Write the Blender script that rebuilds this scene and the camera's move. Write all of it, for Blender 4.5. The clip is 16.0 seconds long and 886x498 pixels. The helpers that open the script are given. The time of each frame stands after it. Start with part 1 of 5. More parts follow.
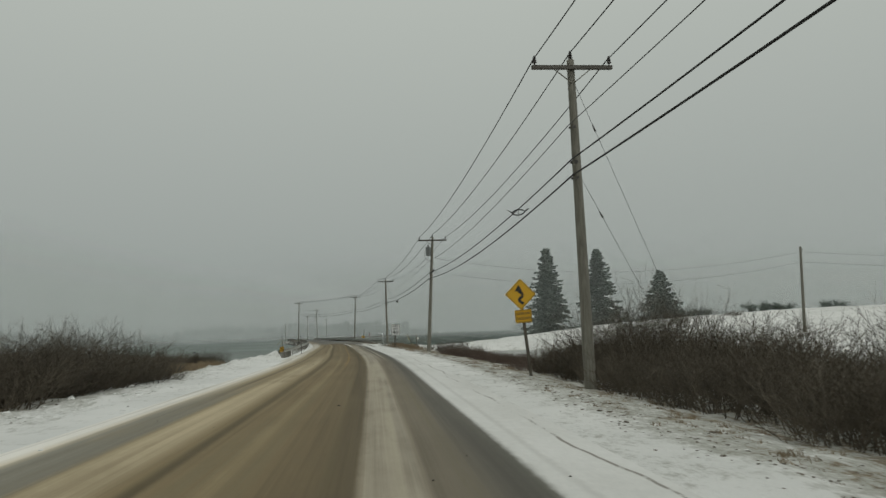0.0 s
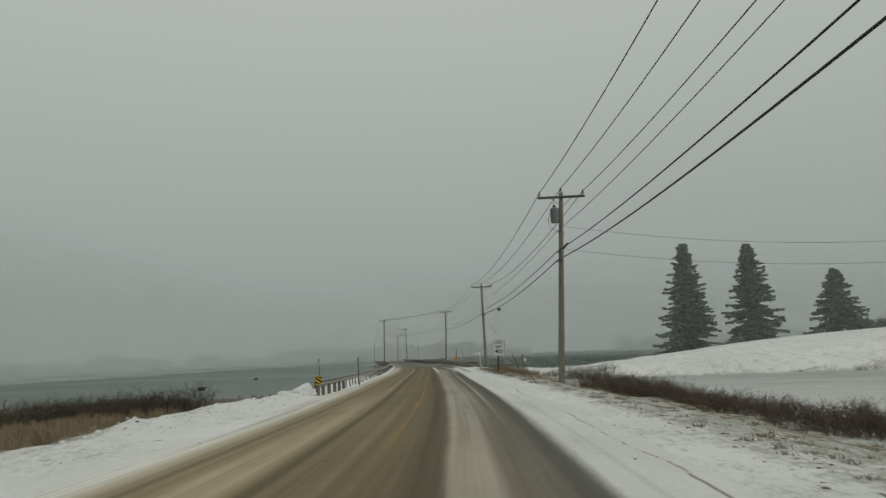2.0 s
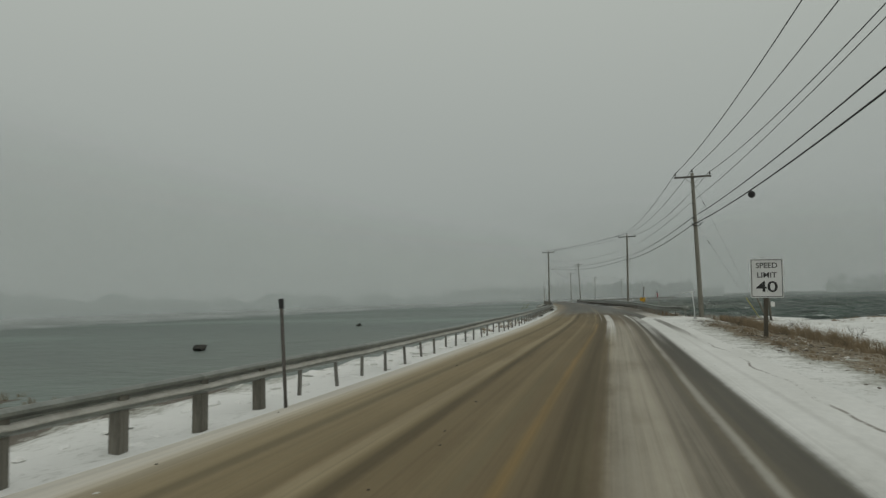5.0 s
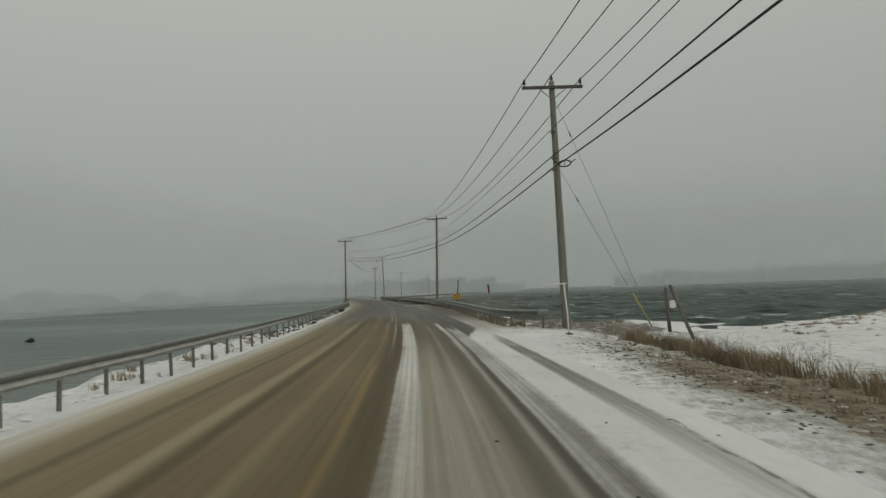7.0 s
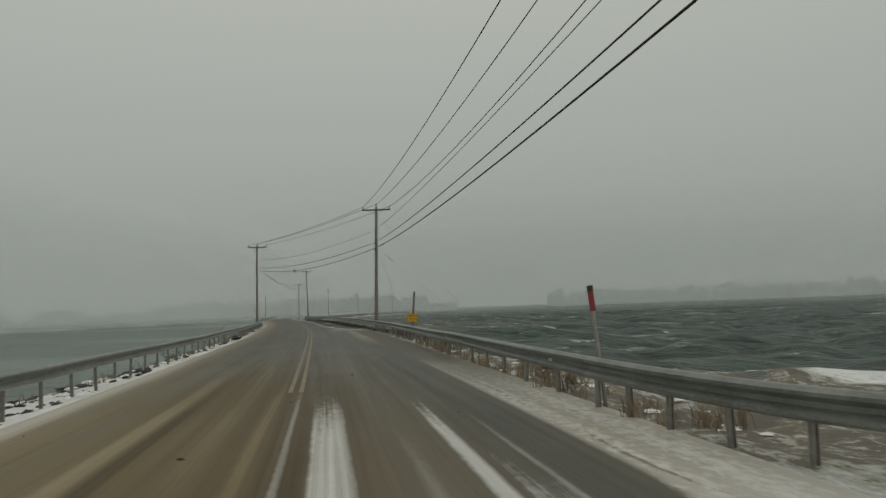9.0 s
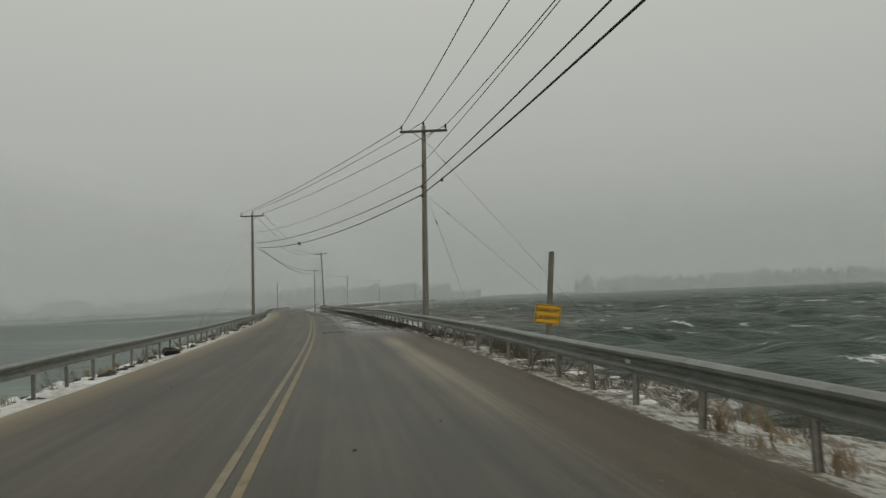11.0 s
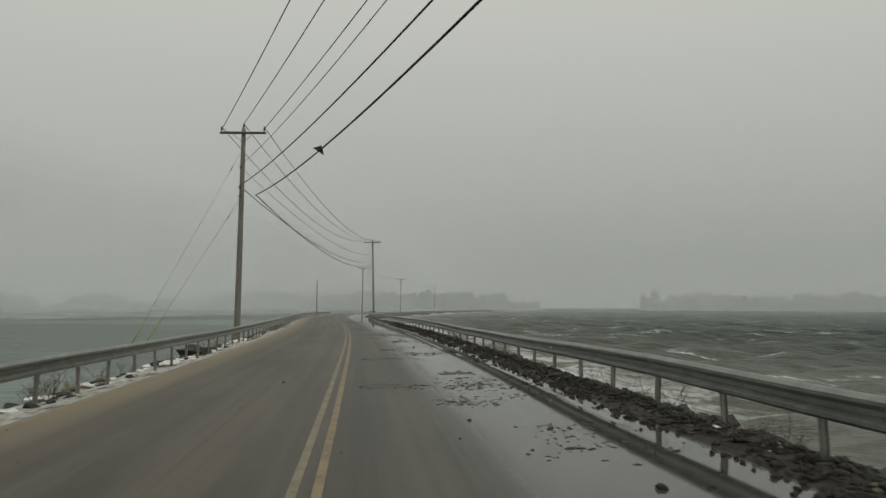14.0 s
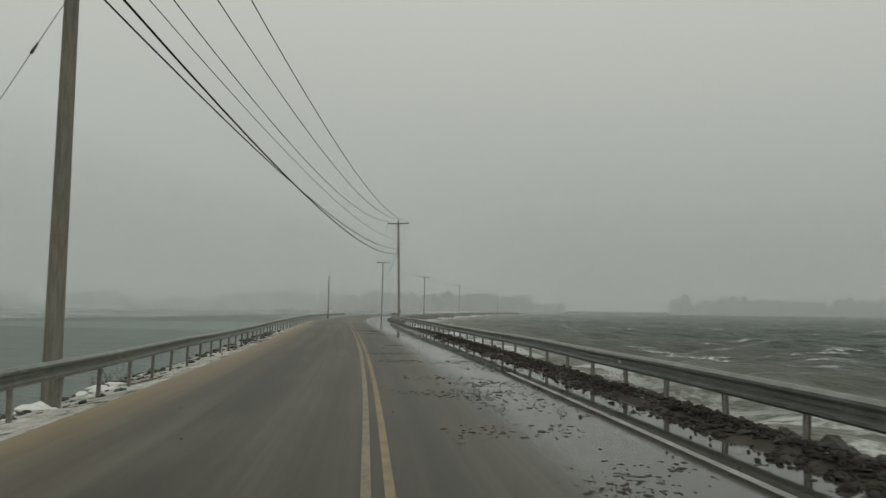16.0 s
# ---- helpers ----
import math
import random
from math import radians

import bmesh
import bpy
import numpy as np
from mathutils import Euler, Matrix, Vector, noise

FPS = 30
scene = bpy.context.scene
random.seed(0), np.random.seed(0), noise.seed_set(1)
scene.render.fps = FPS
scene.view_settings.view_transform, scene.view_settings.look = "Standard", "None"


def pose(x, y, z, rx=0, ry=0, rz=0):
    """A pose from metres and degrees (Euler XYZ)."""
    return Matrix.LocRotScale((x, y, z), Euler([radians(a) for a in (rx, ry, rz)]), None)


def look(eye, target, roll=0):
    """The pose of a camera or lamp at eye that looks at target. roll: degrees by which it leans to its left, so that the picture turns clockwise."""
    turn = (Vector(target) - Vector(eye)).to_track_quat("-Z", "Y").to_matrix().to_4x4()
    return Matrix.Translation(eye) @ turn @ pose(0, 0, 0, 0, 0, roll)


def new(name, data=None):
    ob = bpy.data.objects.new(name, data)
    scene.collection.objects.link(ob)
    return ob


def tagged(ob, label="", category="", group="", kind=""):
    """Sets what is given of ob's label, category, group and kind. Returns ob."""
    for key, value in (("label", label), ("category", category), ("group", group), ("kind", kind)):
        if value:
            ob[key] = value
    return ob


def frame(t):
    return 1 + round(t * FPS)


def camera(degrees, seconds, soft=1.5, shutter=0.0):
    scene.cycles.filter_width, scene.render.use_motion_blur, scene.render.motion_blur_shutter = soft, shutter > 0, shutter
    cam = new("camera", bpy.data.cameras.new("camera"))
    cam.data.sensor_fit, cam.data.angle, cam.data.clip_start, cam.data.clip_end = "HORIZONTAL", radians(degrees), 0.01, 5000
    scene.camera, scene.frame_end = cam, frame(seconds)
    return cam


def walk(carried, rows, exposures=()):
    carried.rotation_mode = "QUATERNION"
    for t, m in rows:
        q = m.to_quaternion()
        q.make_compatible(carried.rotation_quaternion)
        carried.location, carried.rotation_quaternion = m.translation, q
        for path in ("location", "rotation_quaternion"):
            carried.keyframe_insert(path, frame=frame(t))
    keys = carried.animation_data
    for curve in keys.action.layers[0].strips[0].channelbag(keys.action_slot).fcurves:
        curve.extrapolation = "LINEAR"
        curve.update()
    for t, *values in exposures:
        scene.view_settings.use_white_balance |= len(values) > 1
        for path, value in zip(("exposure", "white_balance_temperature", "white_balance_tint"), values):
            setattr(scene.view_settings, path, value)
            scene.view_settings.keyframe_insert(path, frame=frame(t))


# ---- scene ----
cam = camera(62.7, 16.0, soft=1.4, shutter=0.1)
PATH = [
    (0, (1.889, 0.598, 1.531), (2.027, 2.58, 1.757), -1.7),
    (0.5, (1.787, 6.677, 1.479), (1.913, 8.66, 1.707), -2.4),
    (1, (1.693, 12.882, 1.482), (1.833, 14.863, 1.716), -3.1),
    (1.5, (1.401, 19.206, 1.492), (1.494, 21.188, 1.743), -3.1),
    (2, (1.182, 25.524, 1.482), (1.07, 27.5, 1.772), -2.3),
    (2.5, (0.82, 31.473, 1.529), (0.511, 33.433, 1.78), -1.8),
    (3, (0.538, 37.343, 1.509), (0.082, 39.277, 1.733), -1.9),
    (3.5, (0.11, 43.368, 1.567), (-0.529, 45.252, 1.776), -1.2),
    (6, (-1.767, 72.677, 1.441), (-2.198, 74.627, 1.543), -2.2),
    (6.5, (-2.241, 78.694, 1.482), (-2.472, 80.679, 1.58), -2.8),
    (7, (-2.722, 84.577, 1.498), (-2.807, 86.572, 1.614), -2.1),
    (7.5, (-3.224, 90.551, 1.502), (-3.249, 92.547, 1.621), -1.8),
    (8, (-3.735, 96.405, 1.549), (-3.717, 98.399, 1.696), -1.6),
    (8.5, (-4.368, 101.898, 1.505), (-4.295, 103.891, 1.656), -2.3),
    (9, (-4.861, 107.64, 1.47), (-4.749, 109.631, 1.631), -2.1),
    (11.5, (-8.036, 139.12, 1.484), (-8.002, 141.116, 1.61), -1.9),
    (12, (-8.835, 145.505, 1.501), (-8.831, 147.501, 1.626), -1.2),
    (12.5, (-9.878, 151.953, 1.495), (-9.907, 153.949, 1.622), -1.1),
    (13, (-10.605, 158.057, 1.497), (-10.627, 160.052, 1.63), -0.2),
    (13.5, (-11.676, 164.498, 1.48), (-11.712, 166.492, 1.625), -0.2),
    (14, (-12.743, 171.139, 1.486), (-12.82, 173.131, 1.646), 0.2),
    (14.5, (-13.824, 177.551, 1.521), (-13.913, 179.542, 1.693), 0.3),
    (15, (-14.986, 184.13, 1.507), (-15.075, 186.121, 1.681), 0.6),
    (15.5, (-16.275, 190.376, 1.496), (-16.384, 192.365, 1.667), 1.0),
    (16, (-17.128, 196.306, 1.499), (-17.251, 198.295, 1.663), 0.8),
]
walk(cam, [(t, look(eye, target, roll)) for t, eye, target, roll in PATH],
     [(0.0, 0.05, 6420, 7), (1.9, 0.02, 6420, 7), (2.6, -0.1, 6380, 6), (3.6, -0.1, 6380, 6), (6.0, 0.02, 6500, 8), (9.0, 0.02, 6560, 8), (11.5, 0.22, 6640, 11), (14.0, 0.27, 6640, 11), (15.0, 0.26, 6600, 9), (16.0, 0.26, 6600, 9)])
# ---- end of the path ----

# ---- world and sun: a dull overcast sky in drifting snow ----
world = bpy.data.worlds.new("overcast")
scene.world = world
world.use_nodes = True
wn, wl = world.node_tree.nodes, world.node_tree.links
wn.clear()
w_out = wn.new("ShaderNodeOutputWorld")
w_sky = wn.new("ShaderNodeTexSky")
w_sky.sky_type, w_sky.sun_disc = "NISHITA", False
w_sky.sun_elevation, w_sky.sun_rotation = radians(38), radians(143)
w_sky.dust_density, w_sky.air_density = 6.0, 1.0
w_blue = wn.new("ShaderNodeBackground")
w_blue.inputs["Strength"].default_value = 0.05
w_tex = wn.new("ShaderNodeTexCoord")
w_xyz = wn.new("ShaderNodeSeparateXYZ")
w_ramp = wn.new("ShaderNodeValToRGB")
SKY = ((0.0, (0.279, 0.303, 0.288)), (0.06, (0.305, 0.328, 0.312)), (0.16, (0.350, 0.370, 0.350)),
       (0.42, (0.450, 0.470, 0.435)), (0.70, (0.52, 0.53, 0.50)), (1.0, (0.56, 0.57, 0.55)))
for n, (at, rgb) in enumerate(SKY):
    stop = w_ramp.color_ramp.elements[n] if n < 2 else w_ramp.color_ramp.elements.new(at)
    stop.position, stop.color = at, (*rgb, 1)
w_cloud = wn.new("ShaderNodeBackground")
w_cloud.inputs["Strength"].default_value = 1.0
w_mix = wn.new("ShaderNodeMixShader")
w_mix.inputs[0].default_value = 0.96
wl.new(w_sky.outputs[0], w_blue.inputs[0])
wl.new(w_tex.outputs["Generated"], w_xyz.inputs[0])
wl.new(w_xyz.outputs["Z"], w_ramp.inputs[0])
wl.new(w_ramp.outputs[0], w_cloud.inputs[0])
wl.new(w_blue.outputs[0], w_mix.inputs[1])
wl.new(w_cloud.outputs[0], w_mix.inputs[2])
wl.new(w_mix.outputs[0], w_out.inputs[0])
sun_data = bpy.data.lights.new("sun", "SUN")
sun_data.energy, sun_data.angle, sun_data.color = 0.5, radians(60), (1.0, 0.98, 0.95)
sun = new("sun", sun_data)
sun.matrix_world = look((0, 0, 60), (-26, 34, 14))


# ---- materials ----
class Nodes:
    """A node material with a Principled surface and short ways to add nodes."""

    def __init__(self, name, rough=0.8, metal=0.0):
        self.mat = bpy.data.materials.new(name)
        self.mat.use_nodes = True
        self.tree = self.mat.node_tree
        self.surface = self.tree.nodes["Principled BSDF"]
        self.set("Roughness", rough)
        self.set("Metallic", metal)

    def set(self, key, value):
        self.wire(value, self.surface.inputs[key])

    def wire(self, value, socket):
        if isinstance(value, bpy.types.NodeSocket):
            self.tree.links.new(value, socket)
        elif isinstance(value, tuple):
            socket.default_value = (*value, 1.0)[: len(socket.default_value)]
        else:
            socket.default_value = value

    def add(self, kind):
        return self.tree.nodes.new("ShaderNode" + kind)

    def attribute(self, name):
        node = self.add("Attribute")
        node.attribute_name = name
        return node.outputs["Color"]

    def place(self, scale=(1, 1, 1), source="Object"):
        node = self.add("Mapping")
        self.tree.links.new(self.add("TexCoord").outputs[source], node.inputs[0])
        node.inputs["Scale"].default_value = scale
        return node.outputs[0]

    def noise(self, scale, detail=4.0, rough=0.55, vector=None):
        node = self.add("TexNoise")
        node.inputs["Scale"].default_value, node.inputs["Detail"].default_value = scale, detail
        node.inputs["Roughness"].default_value = rough
        self.wire(vector if vector is not None else self.place(), node.inputs["Vector"])
        return node.outputs[0]

    def step(self, value, low, high, out0=0.0, out1=1.0):
        node = self.add("MapRange")
        node.interpolation_type = "SMOOTHSTEP"
        for key, v in zip(("Value", "From Min", "From Max", "To Min", "To Max"), (value, low, high, out0, out1)):
            self.wire(v, node.inputs[key])
        return node.outputs[0]

    def math(self, op, a, b=0.0):
        node = self.add("Math")
        node.operation = op
        self.wire(a, node.inputs[0])
        self.wire(b, node.inputs[1])
        return node.outputs[0]

    def mix(self, factor, a, b):
        node = self.add("Mix")
        node.data_type = "RGBA"
        self.wire(factor, node.inputs[0])
        self.wire(a, node.inputs[6])
        self.wire(b, node.inputs[7])
        return node.outputs[2]

    def ramp(self, value, stops):
        node = self.add("ValToRGB")
        for n, (at, rgb) in enumerate(stops):
            stop = node.color_ramp.elements[n] if n < 2 else node.color_ramp.elements.new(at)
            stop.position, stop.color = at, (*rgb, 1)
        self.wire(value, node.inputs[0])
        return node.outputs[0]

    def bump(self, height, strength=0.4, distance=0.02):
        node = self.add("Bump")
        node.inputs["Strength"].default_value, node.inputs["Distance"].default_value = strength, distance
        self.wire(height, node.inputs["Height"])
        self.tree.links.new(node.outputs[0], self.surface.inputs["Normal"])


def mottled(name, dark, light, scale=6.0, fine=60.0, rough=0.8, metal=0.0, bump=0.3, depth=0.01, stretch=(1, 1, 1)):
    """A surface that varies between two colours at two scales, with fine relief and a shift from piece to piece."""
    m = Nodes(name, rough, metal)
    at = m.place(stretch)
    coarse, grain = m.noise(scale, 4, 0.6, at), m.noise(fine, 3, 0.6, at)
    own = m.add("ObjectInfo").outputs["Random"]
    f = m.math("ADD", m.math("MULTIPLY", coarse, 0.55), m.math("MULTIPLY", grain, 0.35))
    f = m.math("ADD", f, m.math("MULTIPLY", own, 0.12))
    m.set("Base Color", m.mix(m.step(f, 0.3, 0.72), dark, light))
    m.bump(grain, bump, depth)
    return m.mat


def road_material():
    m = Nodes("slushy_road", 0.55)
    uv = m.add("UVMap").outputs[0]
    sep = m.add("SeparateXYZ")
    m.wire(uv, sep.inputs[0])
    off, along = sep.outputs[0], sep.outputs[1]

    def laid(sx, sy):
        node = m.add("Mapping")
        m.wire(uv, node.inputs[0])
        node.inputs["Scale"].default_value = (sx, sy, 1)
        return node.outputs[0]

    streak = m.noise(1.0, 5, 0.6, laid(2.6, 0.035))
    tread = m.noise(1.0, 4, 0.7, laid(9.0, 0.05))
    patch = m.noise(1.0, 5, 0.6, laid(0.55, 0.16))
    grain = m.noise(1.0, 5, 0.7, laid(9.0, 4.0))
    fine = m.noise(1.0, 4, 0.7, laid(60.0, 40.0))
    def sway(part, amount):
        return m.math("MULTIPLY", m.math("SUBTRACT", part, 0.5), amount)

    wob = m.math("ADD", m.math("ADD", sway(streak, 0.14), sway(patch, 0.20)), sway(grain, 0.08))
    o = m.math("MULTIPLY", m.math("ADD", m.math("ADD", off, wob), 5.5), 1 / 11.0)

    def at(v):
        return (v + 5.5) / 11.0

    snow = m.mix(m.step(patch, 0.3, 0.7), (0.62, 0.62, 0.585), (0.72, 0.72, 0.69))
    slush = m.ramp(o, [(0.0, (0.66, 0.66, 0.625)), (at(-3.85), (0.62, 0.60, 0.55)), (at(-3.55), (0.46, 0.41, 0.315)), (at(-3.2), (0.260, 0.212, 0.128)),
                       (at(-2.5), (0.205, 0.163, 0.092)), (at(-1.8), (0.190, 0.148, 0.081)), (at(-1.0), (0.165, 0.127, 0.069)),
                       (at(-0.2), (0.152, 0.117, 0.064)), (at(0.5), (0.122, 0.095, 0.054)), (at(1.2), (0.160, 0.134, 0.092)),
                       (at(1.8), (0.152, 0.132, 0.097)), (at(2.3), (0.120, 0.110, 0.088)), (at(2.7), (0.115, 0.112, 0.094)), (1.0, (0.20, 0.19, 0.165))])
    bare = m.ramp(o, [(0.0, (0.25, 0.205, 0.130)), (at(-4.4), (0.225, 0.178, 0.106)), (at(-3.6), (0.150, 0.116, 0.066)),
                      (at(-3.0), (0.066, 0.056, 0.036)), (at(-2.0), (0.040, 0.037, 0.027)), (at(-1.0), (0.058, 0.051, 0.036)),
                      # seaward stops lightened: a wet sheen is put into the base colour
                      (at(0.2), (0.056, 0.053, 0.042)), (at(1.6), (0.068, 0.066, 0.056)), (at(2.8), (0.058, 0.056, 0.046)),
                      (at(3.5), (0.080, 0.064, 0.040)), (at(4.1), (0.120, 0.094, 0.057)), (1.0, (0.11, 0.085, 0.052))])
    bare = m.mix(m.step(m.math("ADD", patch, sway(streak, 0.8)), 0.42, 0.66, 0.0, 0.45), bare, (0.082, 0.074, 0.054))
    where = m.math("ADD", along, sway(streak, 40))
    where = m.math("ADD", m.math("ADD", where, sway(patch, 18)), m.step(off, 2.2, 3.2, 0, 12))
    cleared = m.step(where, 106, 140)
    color = m.mix(cleared, slush, bare)
    # the snowed-up shoulder begins at a clean edge, further out where the road bends
    brink = m.math("ADD", m.step(along, 0, 45, 2.80, 2.48), m.step(m.math("ADD", along, sway(grain, 3)), 107, 114, 0.0, 0.80))
    reach = m.math("ADD", off, m.math("ADD", sway(streak, 0.05), sway(grain, 0.09)))
    shoulder = m.math("MULTIPLY", m.step(m.math("SUBTRACT", reach, brink), -0.05, 0.10), m.step(m.math("ADD", along, sway(patch, 14)), 118, 136, 1, 0))
    snow = m.mix(m.math("MULTIPLY", m.step(along, 107, 116), m.step(m.math("ADD", grain, sway(streak, 0.6)), 0.35, 0.60, 0.35, 1.0)), snow, (0.36, 0.325, 0.26))
    color = m.mix(m.math("MULTIPLY", shoulder, m.step(m.math("ADD", patch, sway(grain, 0.5)), 0.16, 0.38, 0.55, 1.0)), color, snow)
    # bands along the road, wheel tracks and the painted shade of a ridge and a crease: where, how wide, from and to
    # which y, how strong, what shows
    little = m.math("ADD", m.math("ADD", sway(streak, 0.06), sway(patch, 0.10)), sway(grain, 0.05))
    lane = m.math("ADD", off, little)
    ragged = m.math("ADD", along, m.math("ADD", sway(tread, 9), sway(grain, 5)))
    ridges = m.math("SINE", m.math("MULTIPLY", m.math("ADD", off, sway(streak, 0.04)), 62.0))
    packed = m.step(m.math("ADD", ridges, sway(grain, 1.5)), -0.5, 0.6, 0.80, 1.0)

    def band(middle_a, middle_b, half, soft, start, end, strength, colour, marked=False, tail=2.0):
        seat = m.step(along, 4, 112, middle_a, middle_b)
        f = m.step(m.math("ABSOLUTE", m.math("SUBTRACT", lane, seat)), half - soft, half + soft, 1, 0)
        f = m.math("MULTIPLY", f, m.math("MULTIPLY", m.step(ragged, start - 12, start + 4), m.step(ragged, end - tail, end + 1.5, 1, 0)))
        f = m.math("MULTIPLY", f, m.step(m.math("ADD", patch, sway(tread, 0.3)), 0.30, 0.50, strength * 0.62, strength))
        if marked:
            f = m.math("MULTIPLY", f, packed)
        return m.mix(f, color, colour)

    olive = m.math("MULTIPLY", m.step(m.math("ADD", streak, sway(tread, 0.5)), 0.50, 0.66), m.math("SUBTRACT", 0.5, m.math("MULTIPLY", cleared, 0.5)))
    color = m.mix(m.math("MULTIPLY", olive, m.step(off, 2.2, 2.9, 1, 0)), color, (0.105, 0.092, 0.054))
    grey, tan, dun, pale = (0.150, 0.146, 0.122), (0.37, 0.31, 0.205), (0.072, 0.057, 0.030), (0.42, 0.385, 0.305)
    white, soot = (0.60, 0.595, 0.56), (0.080, 0.076, 0.063)
    # row at -4.05: shadow line of a snow crease, put into the colour
    for row in ((-4.35, -4.2, 0.55, 0.3, 58, 150, 0.6, (0.48, 0.44, 0.355), False, 30), (-4.05, -4.05, 0.03, 0.03, -60, 60, 0.45, (0.38, 0.37, 0.335), False, 6),
                (-3.06, -3.1, 0.46, 0.12, -60, 30, 0.85, grey, False, 16), (-2.12, -1.8, 0.40, 0.24, -60, 64, 0.75, tan, False, 28),
                # dun row at -1.32: the slush ridge's shaded side, painted on
                (-1.72, -1.76, 0.13, 0.08, 56, 126, 0.55, (0.31, 0.26, 0.165), False, 6), (-1.32, -1.48, 0.10, 0.08, -60, 128, 0.75, dun, False, 8),
                (-3.05, -2.65, 0.10, 0.08, 24, 116, 0.55, (0.085, 0.070, 0.040), False, 8), (-0.55, -0.75, 0.09, 0.09, 0, 128, 0.30, (0.28, 0.232, 0.130), False),
                (-0.22, -0.04, 0.06, 0.05, 40, 100, 0.32, (0.32, 0.205, 0.060), False), (-0.20, -0.20, 0.05, 0.03, 96, 122, 0.35, (0.30, 0.235, 0.115), False),
                (0.72, 0.16, 0.18, 0.06, -60, 118, 0.55, dun, False, 6), (1.27, 0.88, 0.33, 0.08, -60, 108, 0.46, pale, False, 8),
                (1.35, 1.15, 0.46, 0.12, 48, 102, 0.40, (0.37, 0.345, 0.285), True, 8), (1.95, 1.95, 0.05, 0.04, 52, 104, 0.55, (0.42, 0.41, 0.36), False),
                (2.48, 2.22, 0.22, 0.10, -60, 110, 0.68, soot, False, 6), (1.75, 1.75, 0.07, 0.06, 60, 112, 0.45, soot, False),
                (0.70, 0.62, 0.19, 0.035, 96, 118.5, 0.78, white, True), (0.15, 0.15, 0.03, 0.025, 110, 120, 0.38, white, False),
                (1.45, 1.45, 0.06, 0.05, 94, 116, 0.14, white, False), (2.34, 2.32, 0.20, 0.035, 94, 113, 0.75, white, True), (2.50, 2.50, 0.03, 0.02, 108, 117, 0.3, white, False),
                (2.02, 1.97, 0.08, 0.04, 108, 117.8, 0.85, white, False), (3.32, 3.36, 0.18, 0.06, 96, 108, 0.82, (0.10, 0.092, 0.073), False, 4), (3.38, 3.38, 0.03, 0.03, 90, 106, 0.5, (0.30, 0.29, 0.26), False),
                (3.10, 3.05, 0.05, 0.05, -60, 90, 0.28, (0.40, 0.39, 0.36), False),
                (2.95, 2.95, 0.32, 0.26, 148, 163, 0.62, (0.27, 0.232, 0.165), False, 5), (3.95, 3.95, 0.65, 0.22, 128, 168, 0.75, (0.058, 0.047, 0.031), False, 6)):
        color = band(*row)
    # crease in the shoulder snow, drawn as a dark broken line
    bend = m.math("ADD", m.math("ADD", off, sway(m.noise(1.0, 3, 0.5, laid(0.3, 0.22)), 0.7)), m.step(along, 10, 80, 0.0, 0.22))
    crease = m.math("MULTIPLY", m.step(m.math("ABSOLUTE", m.math("SUBTRACT", bend, 3.72)), 0.008, 0.045, 1, 0), m.step(m.math("ADD", patch, sway(grain, 0.6)), 0.46, 0.58))
    color = m.mix(m.math("MULTIPLY", m.math("MULTIPLY", crease, shoulder), 0.8), color, (0.15, 0.135, 0.105))
    washed = m.math("MULTIPLY", m.step(m.math("ADD", along, sway(patch, 12)), 160, 174), m.step(lane, 3.0, 3.5))
    color = m.mix(washed, color, (0.058, 0.055, 0.044))
    shade = m.math("ADD", 0.80, m.math("MULTIPLY", m.math("ADD", fine, m.math("MULTIPLY", grain, 0.7)), 0.24))
    shade = m.math("MULTIPLY", shade, m.step(tread, 0.34, 0.66, 0.91, 1.09))
    shade = m.math("MULTIPLY", shade, m.step(streak, 0.32, 0.68, 0.86, 1.14))
    shade = m.math("MULTIPLY", shade, m.step(patch, 0.32, 0.68, 0.93, 1.07))
    shade = m.math("MULTIPLY", shade, m.step(along, 15, 85, 1.30, 1.0))
    # causeway asphalt brightened, again as painted sheen
    shade = m.math("MULTIPLY", shade, m.step(along, 118, 140, 1.0, 1.15))
    shade = m.math("ADD", m.math("MULTIPLY", shade, m.math("SUBTRACT", 1.0, shoulder)), m.math("MULTIPLY", shoulder, m.step(grain, 0.3, 0.7, 0.95, 1.03)))
    dark = m.add("Mix")
    dark.data_type, dark.blend_type = "RGBA", "MULTIPLY"
    m.wire(1.0, dark.inputs[0])
    m.wire(color, dark.inputs[6])
    m.wire(shade, dark.inputs[7])
    color = dark.outputs[2]
    # standing water in the seaward lane
    band = m.math("MULTIPLY", m.step(m.math("ADD", off, wob), 1.3, 2.5), m.math("MULTIPLY", m.step(along, 158, 178), m.step(m.math("ADD", off, wob), 4.2, 4.4, 1, 0)))
    wet = m.math("MULTIPLY", band, m.step(m.math("ADD", patch, m.math("MULTIPLY", grain, 0.25)), 0.30, 0.46))
    color = m.mix(m.math("MULTIPLY", wet, 0.7), color, (0.050, 0.050, 0.044))
    m.set("Base Color", color)
    rough = m.math("SUBTRACT", m.step(cleared, 0, 1, 0.75, 0.46), m.math("MULTIPLY", wet, 0.41))
    m.set("Roughness", m.math("MAXIMUM", rough, 0.05))
    m.set("Specular IOR Level", m.math("ADD", m.step(cleared, 0, 1, 0.16, 0.16), m.math("MULTIPLY", wet, 0.40)))
    lift = m.math("ADD", m.math("MULTIPLY", tread, 0.6), fine)
    m.bump(m.math("MULTIPLY", m.math("SUBTRACT", lift, 0.8), m.math("SUBTRACT", 1.0, wet)), 0.35, 0.012)
    return m.mat


